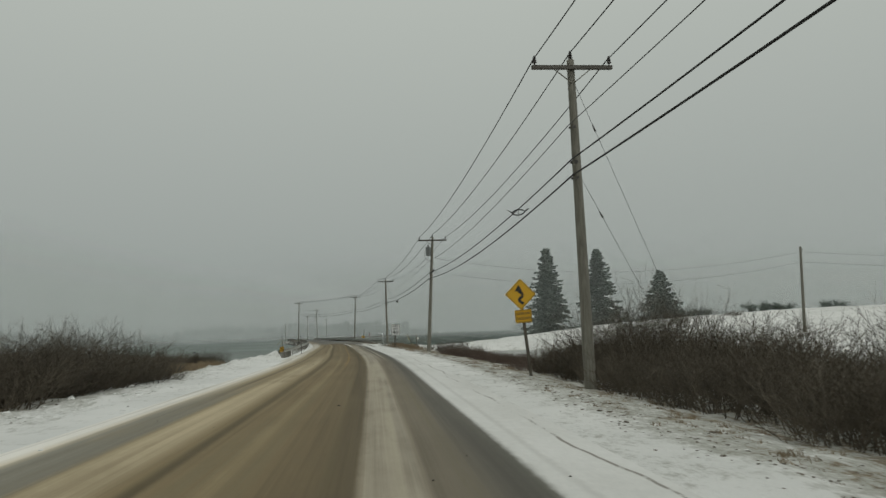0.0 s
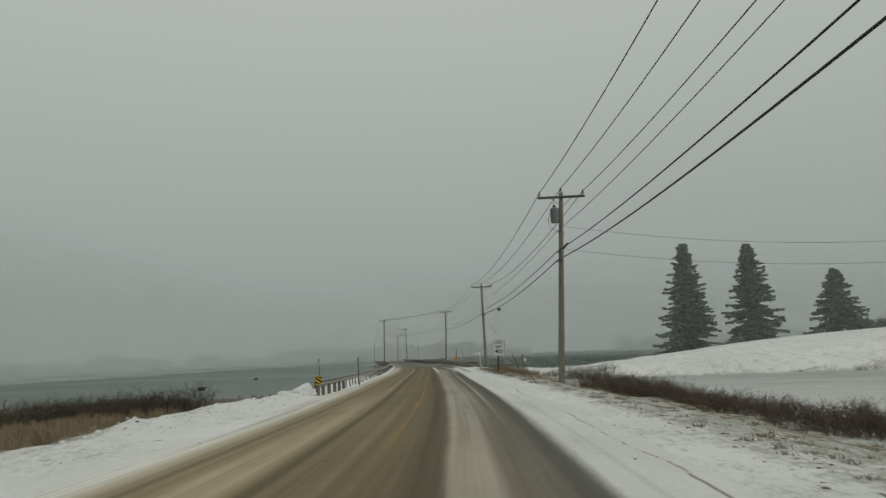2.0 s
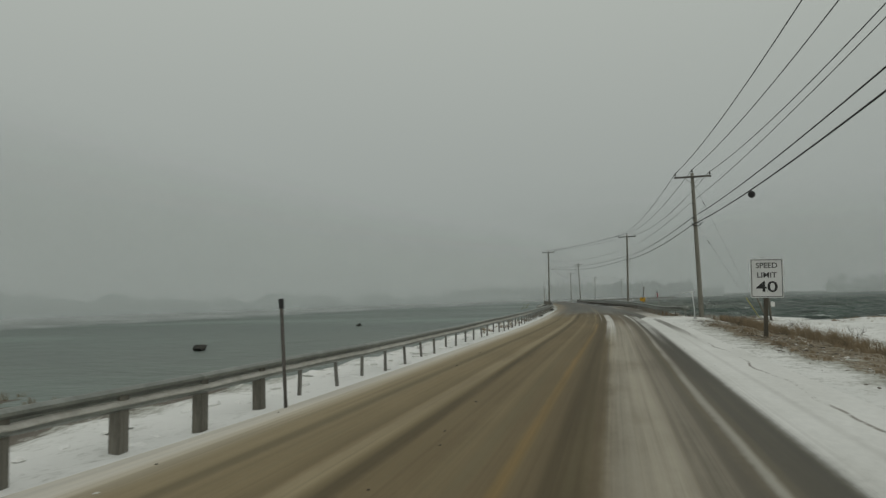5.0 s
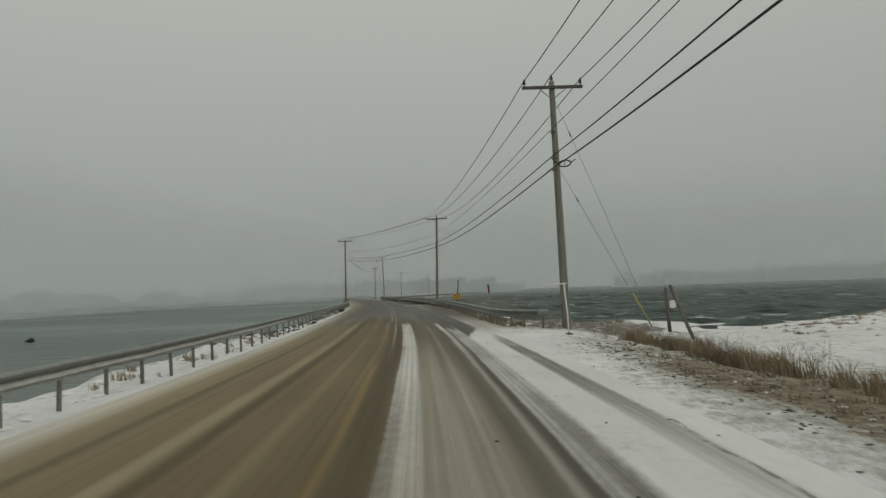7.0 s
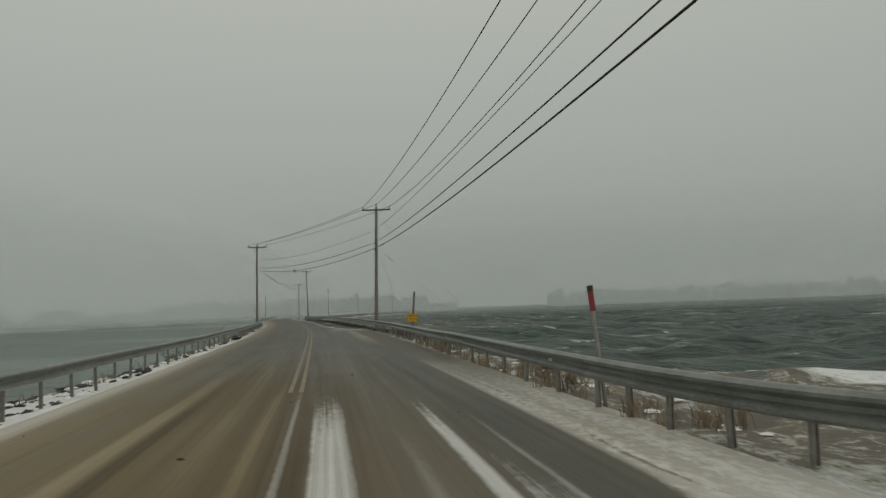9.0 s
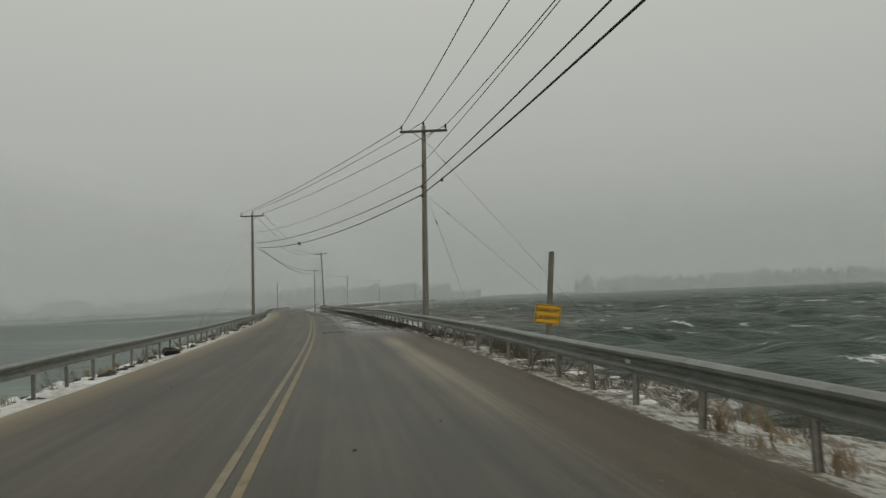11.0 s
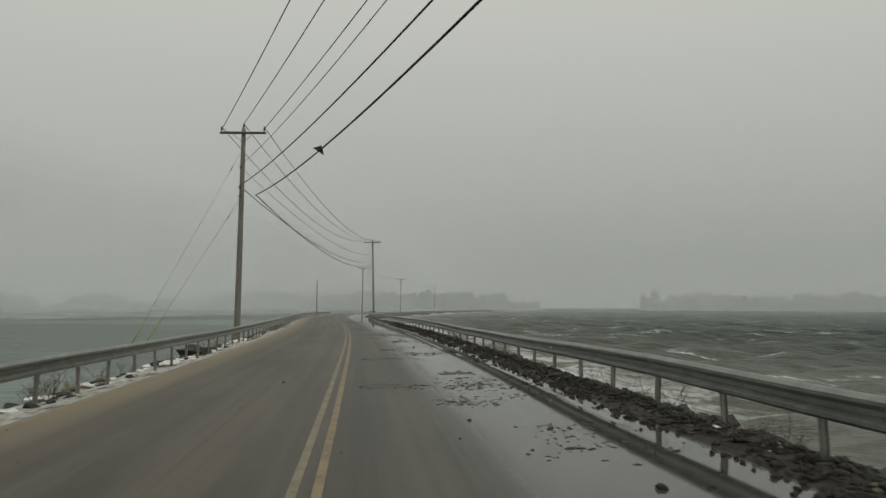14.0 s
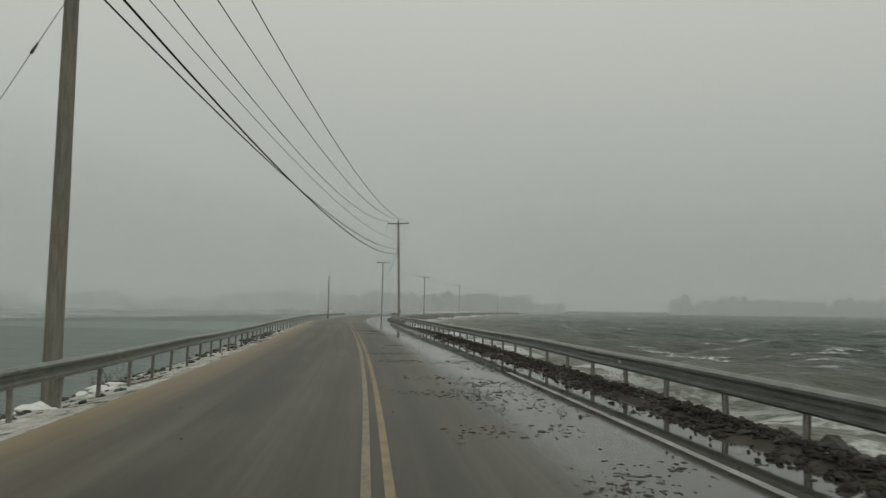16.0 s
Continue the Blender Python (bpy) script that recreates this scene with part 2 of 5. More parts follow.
def ground_material():
    """Snow, dead grass, soil and shingle, each laid down by the sheet's cover attribute and broken up by noise."""
    m = Nodes("winter_ground", 0.85)
    sep = m.add("SeparateColor")
    m.wire(m.attribute("cover"), sep.inputs[0])
    snow_f, grass_f, rock_f = sep.outputs[0], sep.outputs[1], sep.outputs[2]
    big, mid, fine = m.noise(0.16, 4), m.noise(1.3, 6, 0.65), m.noise(14, 5, 0.7)
    drift = m.noise(1.0, 5, 0.6, m.place((1.2, 0.35, 1)))
    soil = m.mix(mid, (0.080, 0.069, 0.054), (0.175, 0.152, 0.122))
    grass = m.mix(m.step(m.noise(5.0, 5, 0.7), 0.3, 0.7), (0.10, 0.080, 0.050), (0.265, 0.212, 0.135))
    rock = m.mix(m.step(mid, 0.35, 0.65), (0.013, 0.0115, 0.0075), (0.060, 0.052, 0.035))
    color = m.mix(m.step(m.math("ADD", grass_f, m.math("MULTIPLY", m.math("SUBTRACT", mid, 0.5), 0.8)), 0.35, 0.65), soil, grass)
    color = m.mix(m.step(m.math("ADD", rock_f, m.math("MULTIPLY", m.math("SUBTRACT", fine, 0.5), 0.6)), 0.4, 0.6), color, rock)
    speck = m.noise(1.0, 6, 0.72, m.place((5.2, 2.6, 3)))
    patch = m.math("ADD", m.math("MULTIPLY", m.math("SUBTRACT", mid, 0.5), 0.95), m.math("MULTIPLY", m.math("SUBTRACT", drift, 0.5), 1.0))
    patch = m.math("ADD", patch, m.math("MULTIPLY", m.math("SUBTRACT", speck, 0.5), 1.5))
    patch = m.math("ADD", patch, m.math("MULTIPLY", m.math("SUBTRACT", fine, 0.5), 0.5))
    blades = m.noise(1.0, 5, 0.75, m.place((14, 5.5, 6)))
    patch = m.math("ADD", patch, m.math("MULTIPLY", m.math("SUBTRACT", blades, 0.5), 0.9))
    snow = m.mix(m.step(big, 0.35, 0.7), (0.68, 0.685, 0.655), (0.78, 0.78, 0.75))
    laid = m.math("ADD", snow_f, m.math("MULTIPLY", patch, 0.75))
    snow = m.mix(m.step(laid, 0.55, 1.05), (0.36, 0.36, 0.315), snow)
    amount = m.step(laid, 0.44, 0.58)
    m.set("Base Color", m.mix(amount, color, snow))
    m.bump(m.math("ADD", m.math("MULTIPLY", mid, 1.0), m.math("MULTIPLY", fine, 0.35)), 0.65, 0.12)
    return m.mat


def sea_material():
    m = Nodes("cold_sea", 0.2)
    m.set("Specular IOR Level", 0.08)
    at = m.place((1, 1, 1))
    swell = m.noise(0.055, 4, 0.55, m.place((1.0, 1.6, 1)))
    chop = m.noise(0.5, 6, 0.62, m.place((0.7, 1.5, 1)))
    ripple = m.noise(3.2, 4, 0.6, at)
    slick = m.noise(0.02, 3, 0.5, m.place((0.5, 1.2, 1)))
    # wave shading painted in: troughs of the chop get a darker base colour
    color = m.mix(m.step(m.math("ADD", slick, m.math("MULTIPLY", m.math("SUBTRACT", chop, 0.5), 1.6)), 0.30, 0.72), (0.009, 0.022, 0.016), (0.056, 0.088, 0.070))
    sep = m.add("SeparateColor")
    m.wire(m.attribute("cover"), sep.inputs[0])
    silt, lee = sep.outputs[0], sep.outputs[1]
    color = m.mix(m.math("MULTIPLY", silt, 0.85), color, (0.185, 0.184, 0.148))
    color = m.mix(m.math("MULTIPLY", lee, m.step(slick, 0.5, 0.62)), color, (0.15, 0.205, 0.178))
    color = m.mix(m.math("MULTIPLY", lee, 0.58), color, (0.185, 0.220, 0.200))
    crest = m.math("ADD", m.math("MULTIPLY", swell, 0.5), m.math("MULTIPLY", chop, 0.6))
    caps = m.math("MULTIPLY", m.step(crest, 0.625, 0.68), m.step(ripple, 0.42, 0.6))
    near = m.math("MULTIPLY", m.step(silt, 0.55, 0.95), m.step(m.math("ADD", chop, m.math("MULTIPLY", ripple, 0.4)), 0.62, 0.78))
    foam = m.math("MULTIPLY", m.math("MAXIMUM", caps, near), m.math("SUBTRACT", 1.0, lee))
    frozen = sep.outputs[2]
    foam = m.math("MULTIPLY", foam, m.math("SUBTRACT", 1.0, frozen))
    slob = m.mix(m.step(m.math("ADD", slick, m.math("MULTIPLY", chop, 0.5)), 0.6, 0.9), (0.34, 0.355, 0.335), (0.50, 0.51, 0.485))
    color = m.mix(frozen, color, slob)
    m.set("Base Color", m.mix(foam, color, (0.66, 0.68, 0.66)))
    m.set("Roughness", m.math("ADD", 0.36, m.math("MULTIPLY", m.math("MAXIMUM", foam, frozen), 0.5)))
    calm = m.math("SUBTRACT", 1.0, m.math("MAXIMUM", m.math("MULTIPLY", lee, 0.55), m.math("MULTIPLY", frozen, 0.95)))
    m.bump(m.math("MULTIPLY", m.math("ADD", m.math("MULTIPLY", chop, 1.0), m.math("MULTIPLY", ripple, 0.16)), calm), 1.0, 0.8)
    return m.mat


ROAD, GROUND, SEA = road_material(), ground_material(), sea_material()
POLE_WOOD = mottled("weathered_pole_wood", (0.105, 0.100, 0.080), (0.240, 0.230, 0.190), 3, 30, 0.85, bump=0.5, depth=0.01, stretch=(6, 6, 0.6))
POST_WOOD = mottled("grey_post_wood", (0.085, 0.080, 0.064), (0.205, 0.192, 0.160), 4, 40, 0.85, bump=0.5, stretch=(6, 6, 0.7))
POST_DARK = mottled("dark_post_wood", (0.050, 0.044, 0.033), (0.135, 0.120, 0.092), 4, 40, 0.85, bump=0.5, stretch=(6, 6, 0.7))
ARM_WOOD = mottled("dark_arm_wood", (0.05, 0.045, 0.04), (0.13, 0.12, 0.105), 4, 40, 0.85, stretch=(0.7, 6, 6))
STEEL = mottled("galvanised_steel", (0.145, 0.155, 0.138), (0.285, 0.298, 0.270), 1.6, 24, 0.42, 0.62, 0.15, 0.004, (1, 1, 1))
STEEL_POST = mottled("dull_steel_post", (0.15, 0.145, 0.126), (0.28, 0.272, 0.243), 5, 40, 0.65, 0.2, 0.2)
CAN = mottled("transformer_grey", (0.15, 0.16, 0.162), (0.26, 0.272, 0.275), 5, 30, 0.5, 0.2, 0.1)
PORCELAIN = mottled("brown_porcelain", (0.03, 0.028, 0.026), (0.09, 0.082, 0.075), 8, 40, 0.3, 0, 0.05)
WIRE = mottled("black_cable", (0.012, 0.012, 0.012), (0.035, 0.035, 0.034), 4, 40, 0.7, 0, 0.1)
THIN_WIRE = mottled("weathered_wire", (0.045, 0.046, 0.045), (0.085, 0.086, 0.084), 4, 40, 0.6, 0.3, 0.1)
YELLOW = mottled("sign_yellow", (0.60, 0.33, 0.010), (0.70, 0.40, 0.018), 3, 50, 0.5, 0, 0.05)
SIGN_WHITE = mottled("sign_white", (0.58, 0.59, 0.58), (0.70, 0.71, 0.70), 3, 50, 0.5, 0, 0.05)
SIGN_BLACK = mottled("sign_black", (0.012, 0.012, 0.012), (0.025, 0.025, 0.025), 5, 50, 0.5, 0, 0.05)
RED = mottled("reflector_red", (0.17, 0.014, 0.022), (0.26, 0.022, 0.032), 5, 50, 0.45, 0, 0.05)
LINE_PALE = mottled("faded_yellow_paint", (0.105, 0.091, 0.062), (0.25, 0.215, 0.138), 2.5, 22, 0.6, 0, 0.2)
LINE_YELLOW = mottled("worn_yellow_paint", (0.10, 0.082, 0.050), (0.26, 0.205, 0.110), 2.5, 22, 0.6, 0, 0.2)
LINE_WHITE = mottled("worn_white_paint", (0.15, 0.147, 0.136), (0.40, 0.395, 0.37), 2.5, 22, 0.6, 0, 0.2)
GUARD_YELLOW = mottled("guy_guard_yellow", (0.33, 0.30, 0.075), (0.45, 0.42, 0.14), 5, 40, 0.5, 0, 0.05)
TWIG = mottled("bare_twigs", (0.046, 0.039, 0.028), (0.130, 0.109, 0.079), 2, 20, 0.9, 0, 0.2)
TWIG_RED = mottled("reddish_twigs", (0.056, 0.039, 0.030), (0.138, 0.099, 0.076), 2, 20, 0.9, 0, 0.2)
GRASS = mottled("dead_grass", (0.135, 0.104, 0.066), (0.33, 0.258, 0.165), 2, 20, 0.9, 0, 0.2)
BARK = mottled("spruce_bark", (0.06, 0.05, 0.042), (0.14, 0.12, 0.10), 3, 20, 0.9, 0, 0.4)
# needle colour lightened to stand in for haze
NEEDLE = mottled("hazed_spruce_needles", (0.060, 0.082, 0.066), (0.125, 0.152, 0.130), 0.5, 6, 0.9, 0, 0.2)
STONE = mottled("dark_wet_stone", (0.010, 0.010, 0.0078), (0.048, 0.0465, 0.036), 3, 25, 0.7, 0, 0.5, 0.02)
WEED = mottled("washed_up_weed", (0.013, 0.011, 0.0075), (0.062, 0.051, 0.033), 5, 40, 0.8, 0, 0.5, 0.02)
SOIL = mottled("frozen_soil", (0.045, 0.036, 0.025), (0.150, 0.122, 0.085), 4, 30, 0.9, 0, 0.4, 0.01)
SAND = mottled("pale_grit", (0.12, 0.10, 0.066), (0.33, 0.285, 0.21), 3, 25, 0.9, 0, 0.4, 0.01)
SNOW = mottled("lumpy_snow", (0.66, 0.665, 0.64), (0.78, 0.78, 0.75), 2, 12, 0.8, 0, 0.5, 0.03)
SLUSH = mottled("dirty_snow", (0.34, 0.33, 0.29), (0.52, 0.51, 0.47), 3, 16, 0.8, 0, 0.4, 0.02)
# far shore: distance haze is put into these two base colours
FAR_WOOD = mottled("haze_pale_woods", (0.24, 0.265, 0.255), (0.32, 0.345, 0.335), 0.03, 0.6, 0.95, 0, 0.2, 0.2)
FAR_SNOW = mottled("haze_grey_snow", (0.17, 0.19, 0.18), (0.36, 0.385, 0.375), 0.05, 0.6, 0.95, 0, 0.2, 0.2)


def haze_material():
    """Surface of the added haze sheets: lets most light through and scatters the rest to both sides."""
    m = Nodes("haze_sheet", 1.0)
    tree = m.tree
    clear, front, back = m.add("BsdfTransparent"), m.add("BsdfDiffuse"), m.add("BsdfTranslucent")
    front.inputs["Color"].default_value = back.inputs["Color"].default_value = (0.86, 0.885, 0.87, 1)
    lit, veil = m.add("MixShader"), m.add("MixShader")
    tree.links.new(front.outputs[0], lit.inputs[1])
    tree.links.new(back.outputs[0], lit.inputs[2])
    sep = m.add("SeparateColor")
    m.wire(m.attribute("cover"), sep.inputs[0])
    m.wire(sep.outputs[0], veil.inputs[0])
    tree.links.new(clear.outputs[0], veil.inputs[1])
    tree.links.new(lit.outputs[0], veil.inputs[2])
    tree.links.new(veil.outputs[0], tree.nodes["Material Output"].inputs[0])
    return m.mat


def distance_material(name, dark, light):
    """Far woods as the glowing backdrop of the bay: their haze is painted into the emission."""
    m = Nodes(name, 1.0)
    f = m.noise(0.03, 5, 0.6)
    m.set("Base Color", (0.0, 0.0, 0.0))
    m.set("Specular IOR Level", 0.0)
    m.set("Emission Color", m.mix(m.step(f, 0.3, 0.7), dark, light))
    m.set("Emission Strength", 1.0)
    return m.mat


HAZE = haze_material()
DISTANCE = distance_material("far_woods_haze_glow", (0.128, 0.146, 0.138), (0.172, 0.192, 0.182))
NEARER = distance_material("headland_haze_glow", (0.112, 0.128, 0.121), (0.153, 0.171, 0.162))


# ---- the lie of the land ----
SEA_Z = -1.0
ROAD_Y = (-80, 0, 10, 25, 38, 48, 60, 72, 79, 85, 100, 114, 130, 148, 160, 171, 188, 203, 211, 229, 248, 264, 280, 300, 330, 360, 400, 480, 560, 700)
ROAD_X = (3.9, 0.80, 0.52, 0.08, -0.35, -0.85, -1.72, -2.68, -3.2, -3.6, -4.75, -6.1, -7.95, -10.1, -11.6, -13.2, -15.78, -18.15, -19.5, -22.9, -26.8, -30.0, -33.0, -35.8, -38.0, -38.0, -36.5, -30, -17, 20)


def smooth(a, b, v):
    f = min(max((v - a) / (b - a), 0.0), 1.0)
    return f * f * (3 - 2 * f)


def along_line(v, xs, ys):
    """Linear interpolation of one value."""
    if v <= xs[0]:
        return ys[0]
    for a, b, p, q in zip(xs, xs[1:], ys, ys[1:]):
        if v <= b:
            return p + (q - p) * (v - a) / (b - a)
    return ys[-1]


MIDDLE = [float(sum(np.interp(-80 + 0.5 * n + d, ROAD_Y, ROAD_X) for d in (-8, -4, 0, 4, 8)) / 5) for n in range(1561)]


def middle(y):
    """The x of the road's centre line at y."""
    f = min(max((y + 80) * 2, 0.0), 1559.0)
    n = int(f)
    return MIDDLE[n] + (f - n) * (MIDDLE[n + 1] - MIDDLE[n])


def rail_left(y):
    return middle(y) - 5.3 - 0.2 * (1 - smooth(90, 120, y)) - 0.3 * (1 - smooth(60, 72, y))


def rail_right(y):
    ys = (110, 111.9, 112.8, 113.6, 114.6, 115.6, 117, 126, 146, 166, 186, 215)
    offs = (6.8, 5.55, 5.02, 4.74, 4.54, 4.43, 4.3, 4.45, 4.92, 4.92, 4.84, 4.9)
    return middle(y) + sum(along_line(y + d, ys, offs) for d in (-1.0, -0.5, 0.0, 0.5, 1.0)) / 5


def rough_z(x, y, size, seed=0.0):
    return noise.noise(Vector((x / size + seed, y / size - seed, seed)))


def road_z(x, y):
    """Height of the road's surface: a slight camber, and a shoulder that falls away on the landward side of the causeway."""
    o = x - middle(y)
    return 0.05 - 0.012 * abs(o) - 0.19 * max(0.0, -o - 3.6) * smooth(56, 72, y)


def land_z(x, y):
    """Height of the ground."""
    o = x - middle(y)
    if o < 0:
        land = 1 - (smooth(44, 68, y))
        field = along_line(-o, (0, 3.2, 4.0, 5, 8, 11, 16, 24, 45, 70, 200), (-0.07, -0.07, 0.0, 0.01, -0.16, -0.34, -0.6, -0.85, -1.05, -1.6, -4))
        flat = 1 - smooth(72, 96, y)
        marsh = along_line(-o, (0, 3.6, 4.5, 5.4, 6.6, 7.9, 9.5, 13, 30, 42, 60, 200), (-0.07, -0.07, -0.24, -0.42, -0.40, -0.44, -0.78, -0.88, -0.95, -1.10, -1.7, -4))
        deep = along_line(-o, (0, 3.6, 4.5, 5.4, 6.6, 7.7, 9, 13, 200), (-0.07, -0.07, -0.20, -0.36, -0.36, -0.45, -1.1, -2.0, -4))
        bare = along_line(-o, (0, 3.9, 4.6, 5.4, 6.2, 7.4, 9, 13, 200), (-0.07, -0.09, -0.20, -0.33, -0.46, -0.95, -1.4, -2.0, -4))
        deep += (bare - deep) * smooth(118, 140, y)
        z = field * land + (1 - land) * (marsh * flat + deep * (1 - flat))
        z += 0.32 * math.exp(-(((o + 6.3) / 0.9) ** 2)) * (smooth(30, 44, y) * (1 - smooth(58, 66, y)))
        amp = 0.12 + 0.08 * (smooth(4.5, 9, -o))
        z += amp * (rough_z(x, y, 1.7) + 0.6 * rough_z(x, y, 0.6, 3)) * (smooth(4.3, 5.4, -o))
        return z
    shore = 115.0 + 1.0 * max(0, x - 7.0) + 3 * rough_z(x, y, 40, 5) + 1.2 * rough_z(x, y, 5, 2)
    land = 1 - (smooth(shore - 4 - 0.4 * max(0, x - 6), shore + 4, y)) if x > 0.5 else 1 - (smooth(111, 119, y))
    edge = rail_right(y) - middle(y)
    field = along_line(o, (0, 3.25, 4.0, 5.3, 6.4, 8, 11, 16, 22, 30, 45, 300), (-0.07, -0.07, 0.01, 0.01, -0.06, -0.32, -0.42, -0.38, -0.15, -0.1, -0.4, -0.2))
    rise = 4.0 * math.exp(-(((x - 75) / 50) ** 2 + ((y - 115) / 75) ** 2))
    field = field + rise * (smooth(15, 46, o))
    ragged = 4.5 * rough_z(x, y, 9, 4) + 2.0 * rough_z(x, y, 3, 6)
    pond = math.exp(-(max(0, abs(x - 23) - 9 + 0.6 * ragged) / 4) ** 2 - (max(0, abs(y - 69) - 17 + ragged) / 4.5) ** 2)
    field = field * (1 - pond) + pond * -1.5
    bank = along_line(o - edge, (-6, 0.1, 0.5, 1.8, 5, 9, 300), (-0.07, -0.07, -0.13, -0.5, -1.25, -2.1, -4.5))
    beach = along_line(o - edge, (-6, 0.1, 0.5, 1.8, 5, 9, 15, 300), (-0.07, -0.07, -0.12, -0.30, -0.50, -0.66, -0.95, -4.5))
    steep = along_line(o - edge, (-6, 0.2, 0.55, 1.2, 2.2, 5, 300), (-0.07, -0.07, -0.22, -0.75, -1.5, -2.3, -4.5))
    bank += (beach - bank) * (1 - smooth(126, 142, y)) + (steep - bank) * smooth(166, 178, y)
    bank += 0.14 * math.exp(-(((o - edge + 0.05) / 0.6) ** 2)) * smooth(156, 168, y)
    z = field * land + bank * (1 - land)
    amp = 0.045 + 0.095 * (smooth(5, 9, o)) if land > 0.5 else 0.22 - 0.08 * smooth(166, 178, y)
    fade = (smooth(4.1, 5.2, o)) if land > 0.5 else (smooth(edge - 0.1, edge + 1, o))
    return z + amp * (rough_z(x, y, 1.6, 7) + 0.7 * rough_z(x, y, 0.55, 9)) * fade


def cover_at(x, y, z):
    """How much snow, dead grass and stone lie at a place."""
    o = x - middle(y)
    if o < 0:
        land = 1 - (smooth(44, 66, y))
        snow = along_line(-o, (0, 5.2, 6.8, 8, 10, 20), (1.15, 1.05, 0.86, 0.68, 0.28, 0.12)) * land
        snow += (1 - land) * along_line(-o, (0, 7.0, 8.0, 9.5, 11, 14), (1.1, 1.05, 0.8, 0.4, 0.26, 0.16)) * along_line(y, (60, 110, 150, 180, 230), (1.05, 1, 0.8, 0.62, 0.55))
        snow -= 0.6 * math.exp(-(((x + 10.0 - 0.12 * (y - 54)) / 1.0) ** 2 + ((y - 54.5) / 2.6) ** 2))
        grass = 0.8 if y < 62 else 0.25
        return snow, grass, (smooth(125, 150, y))
    sea_side = (smooth(109, 115, y)) if x < 6 else (smooth(0.75, 1.15, -z))
    snow = along_line(o, (0, 4.6, 5.3, 7.2, 9, 13, 20), (1.3, 1.15, 0.72, 0.55, 0.58, 0.78, 1.05))
    snow -= 0.26 * smooth(66, 84, y) * (1 - smooth(96, 102, y)) * (1 - smooth(4, 9, o))
    snow -= 0.16 * smooth(62, 78, y) * (1 - smooth(105, 111, y)) * smooth(3.8, 5.0, o) * (1 - smooth(7.6, 9, o))
    snow += 0.35 * smooth(80, 92, y) * smooth(8, 12, o) + 0.02 * smooth(101, 106, y) * smooth(1, 4, o)
    snow += 0.22 * smooth(98, 104, y) * (1 - smooth(7, 11, o))
    snow = snow * (1 - sea_side) + sea_side * along_line(y, (113, 124, 140, 166, 176, 200), (0.44, 0.42, 0.53, 0.50, 0.16, 0.08))
    return min(snow, 1.0), 0.75 * (1 - sea_side) + sea_side * (0.45 - 0.3 * smooth(150, 166, y)), sea_side * (0.2 + 0.55 * smooth(158, 172, y))


def sheet(name, xs_of, ys, height, material, colour=None, uv=False, label="", category=""):
    """A grid over rows of y, each with its own xs."""
    verts, faces, cols = [], [], []
    for y in ys:
        xs = xs_of(y)
        for x in xs:
            z = height(x, y)
            verts.append((x, y, z))
            if colour:
                cols += [*colour(x, y, z), 1.0]
    n = len(xs)
    for r in range(len(ys) - 1):
        faces += [(r * n + c, r * n + c + 1, r * n + n + c + 1, r * n + n + c) for c in range(n - 1)]
    mesh = bpy.data.meshes.new(name)
    mesh.from_pydata(verts, [], faces)
    mesh.materials.append(material)
    mesh.polygons.foreach_set("use_smooth", [True] * len(faces))
    if colour:
        mesh.attributes.new("cover", "FLOAT_COLOR", "POINT").data.foreach_set("color", [float(v) for v in cols])
    if uv:
        layer = mesh.uv_layers.new(name="UVMap")
        at = np.array([(v[0] - float(middle(v[1])), v[1]) for v in verts])
        index = np.empty(len(mesh.loops), np.int32)
        mesh.loops.foreach_get("vertex_index", index)
        layer.data.foreach_set("uv", at[index].ravel())
    return tagged(new(name, mesh), label, category, kind="structure")


def steps(*runs):
    """Values from runs of (start, end, step)."""
    return [a + n * s for a, b, s in runs for n in range(int(round((b - a) / s)))] + [runs[-1][1]]


OFF = [-4000, -1500, -600, -260] + steps((-150, -60, 10), (-60, -20, 2.5), (-20, -12, 0.8), (-12, -3.25, 0.35), (-3.25, 3.25, 3.25),
                                         (3.25, 13, 0.325), (13, 30, 1.2), (30, 110, 4), (110, 180, 10)) + [300, 700, 1600, 4000]
ROWS_Y = [-4000, -1200, -400, -150] + steps((-60, -10, 5), (-10, 0, 1.5), (0, 240, 0.75), (240, 330, 2.5), (330, 600, 15)) + [900, 1500, 4900]
sheet("ground", lambda y: [float(middle(min(max(y, -80), 700))) + o for o in OFF], ROWS_Y,
      lambda x, y: land_z(x, y) if -70 < y < 640 and -260 < x < 300 else -5.0, GROUND, cover_at,
      label="snow-dusted ground with dead grass and stony banks", category="ground")
sheet("road", lambda y: [middle(y) + o for o in steps((-4.5, -3.6, 0.3), (-3.6, 4.5, 0.675))], steps((-60, 330, 1.5), (330, 690, 6)),
      road_z, ROAD, uv=True,
      label="two-lane road with brown slush, sand and wet asphalt", category="road")


def wave_z(x, y):
    """Open water: short steep waves on the seaward side, small ones in the lee."""
    o = x - float(middle(min(max(y, -80), 700)))
    far = max(abs(o) - 60, 0) / 120
    a = (0.42 * smooth(98, 110, y) if o > 0 else 0.035) * math.exp(-far)
    lift = math.sin(0.55 * x - 0.85 * y + 2 * rough_z(x, y, 14)) * 0.5 + rough_z(x, y, 4.5, 2) + 0.6 * rough_z(x, y, 1.8, 4)
    return SEA_Z + a * lift


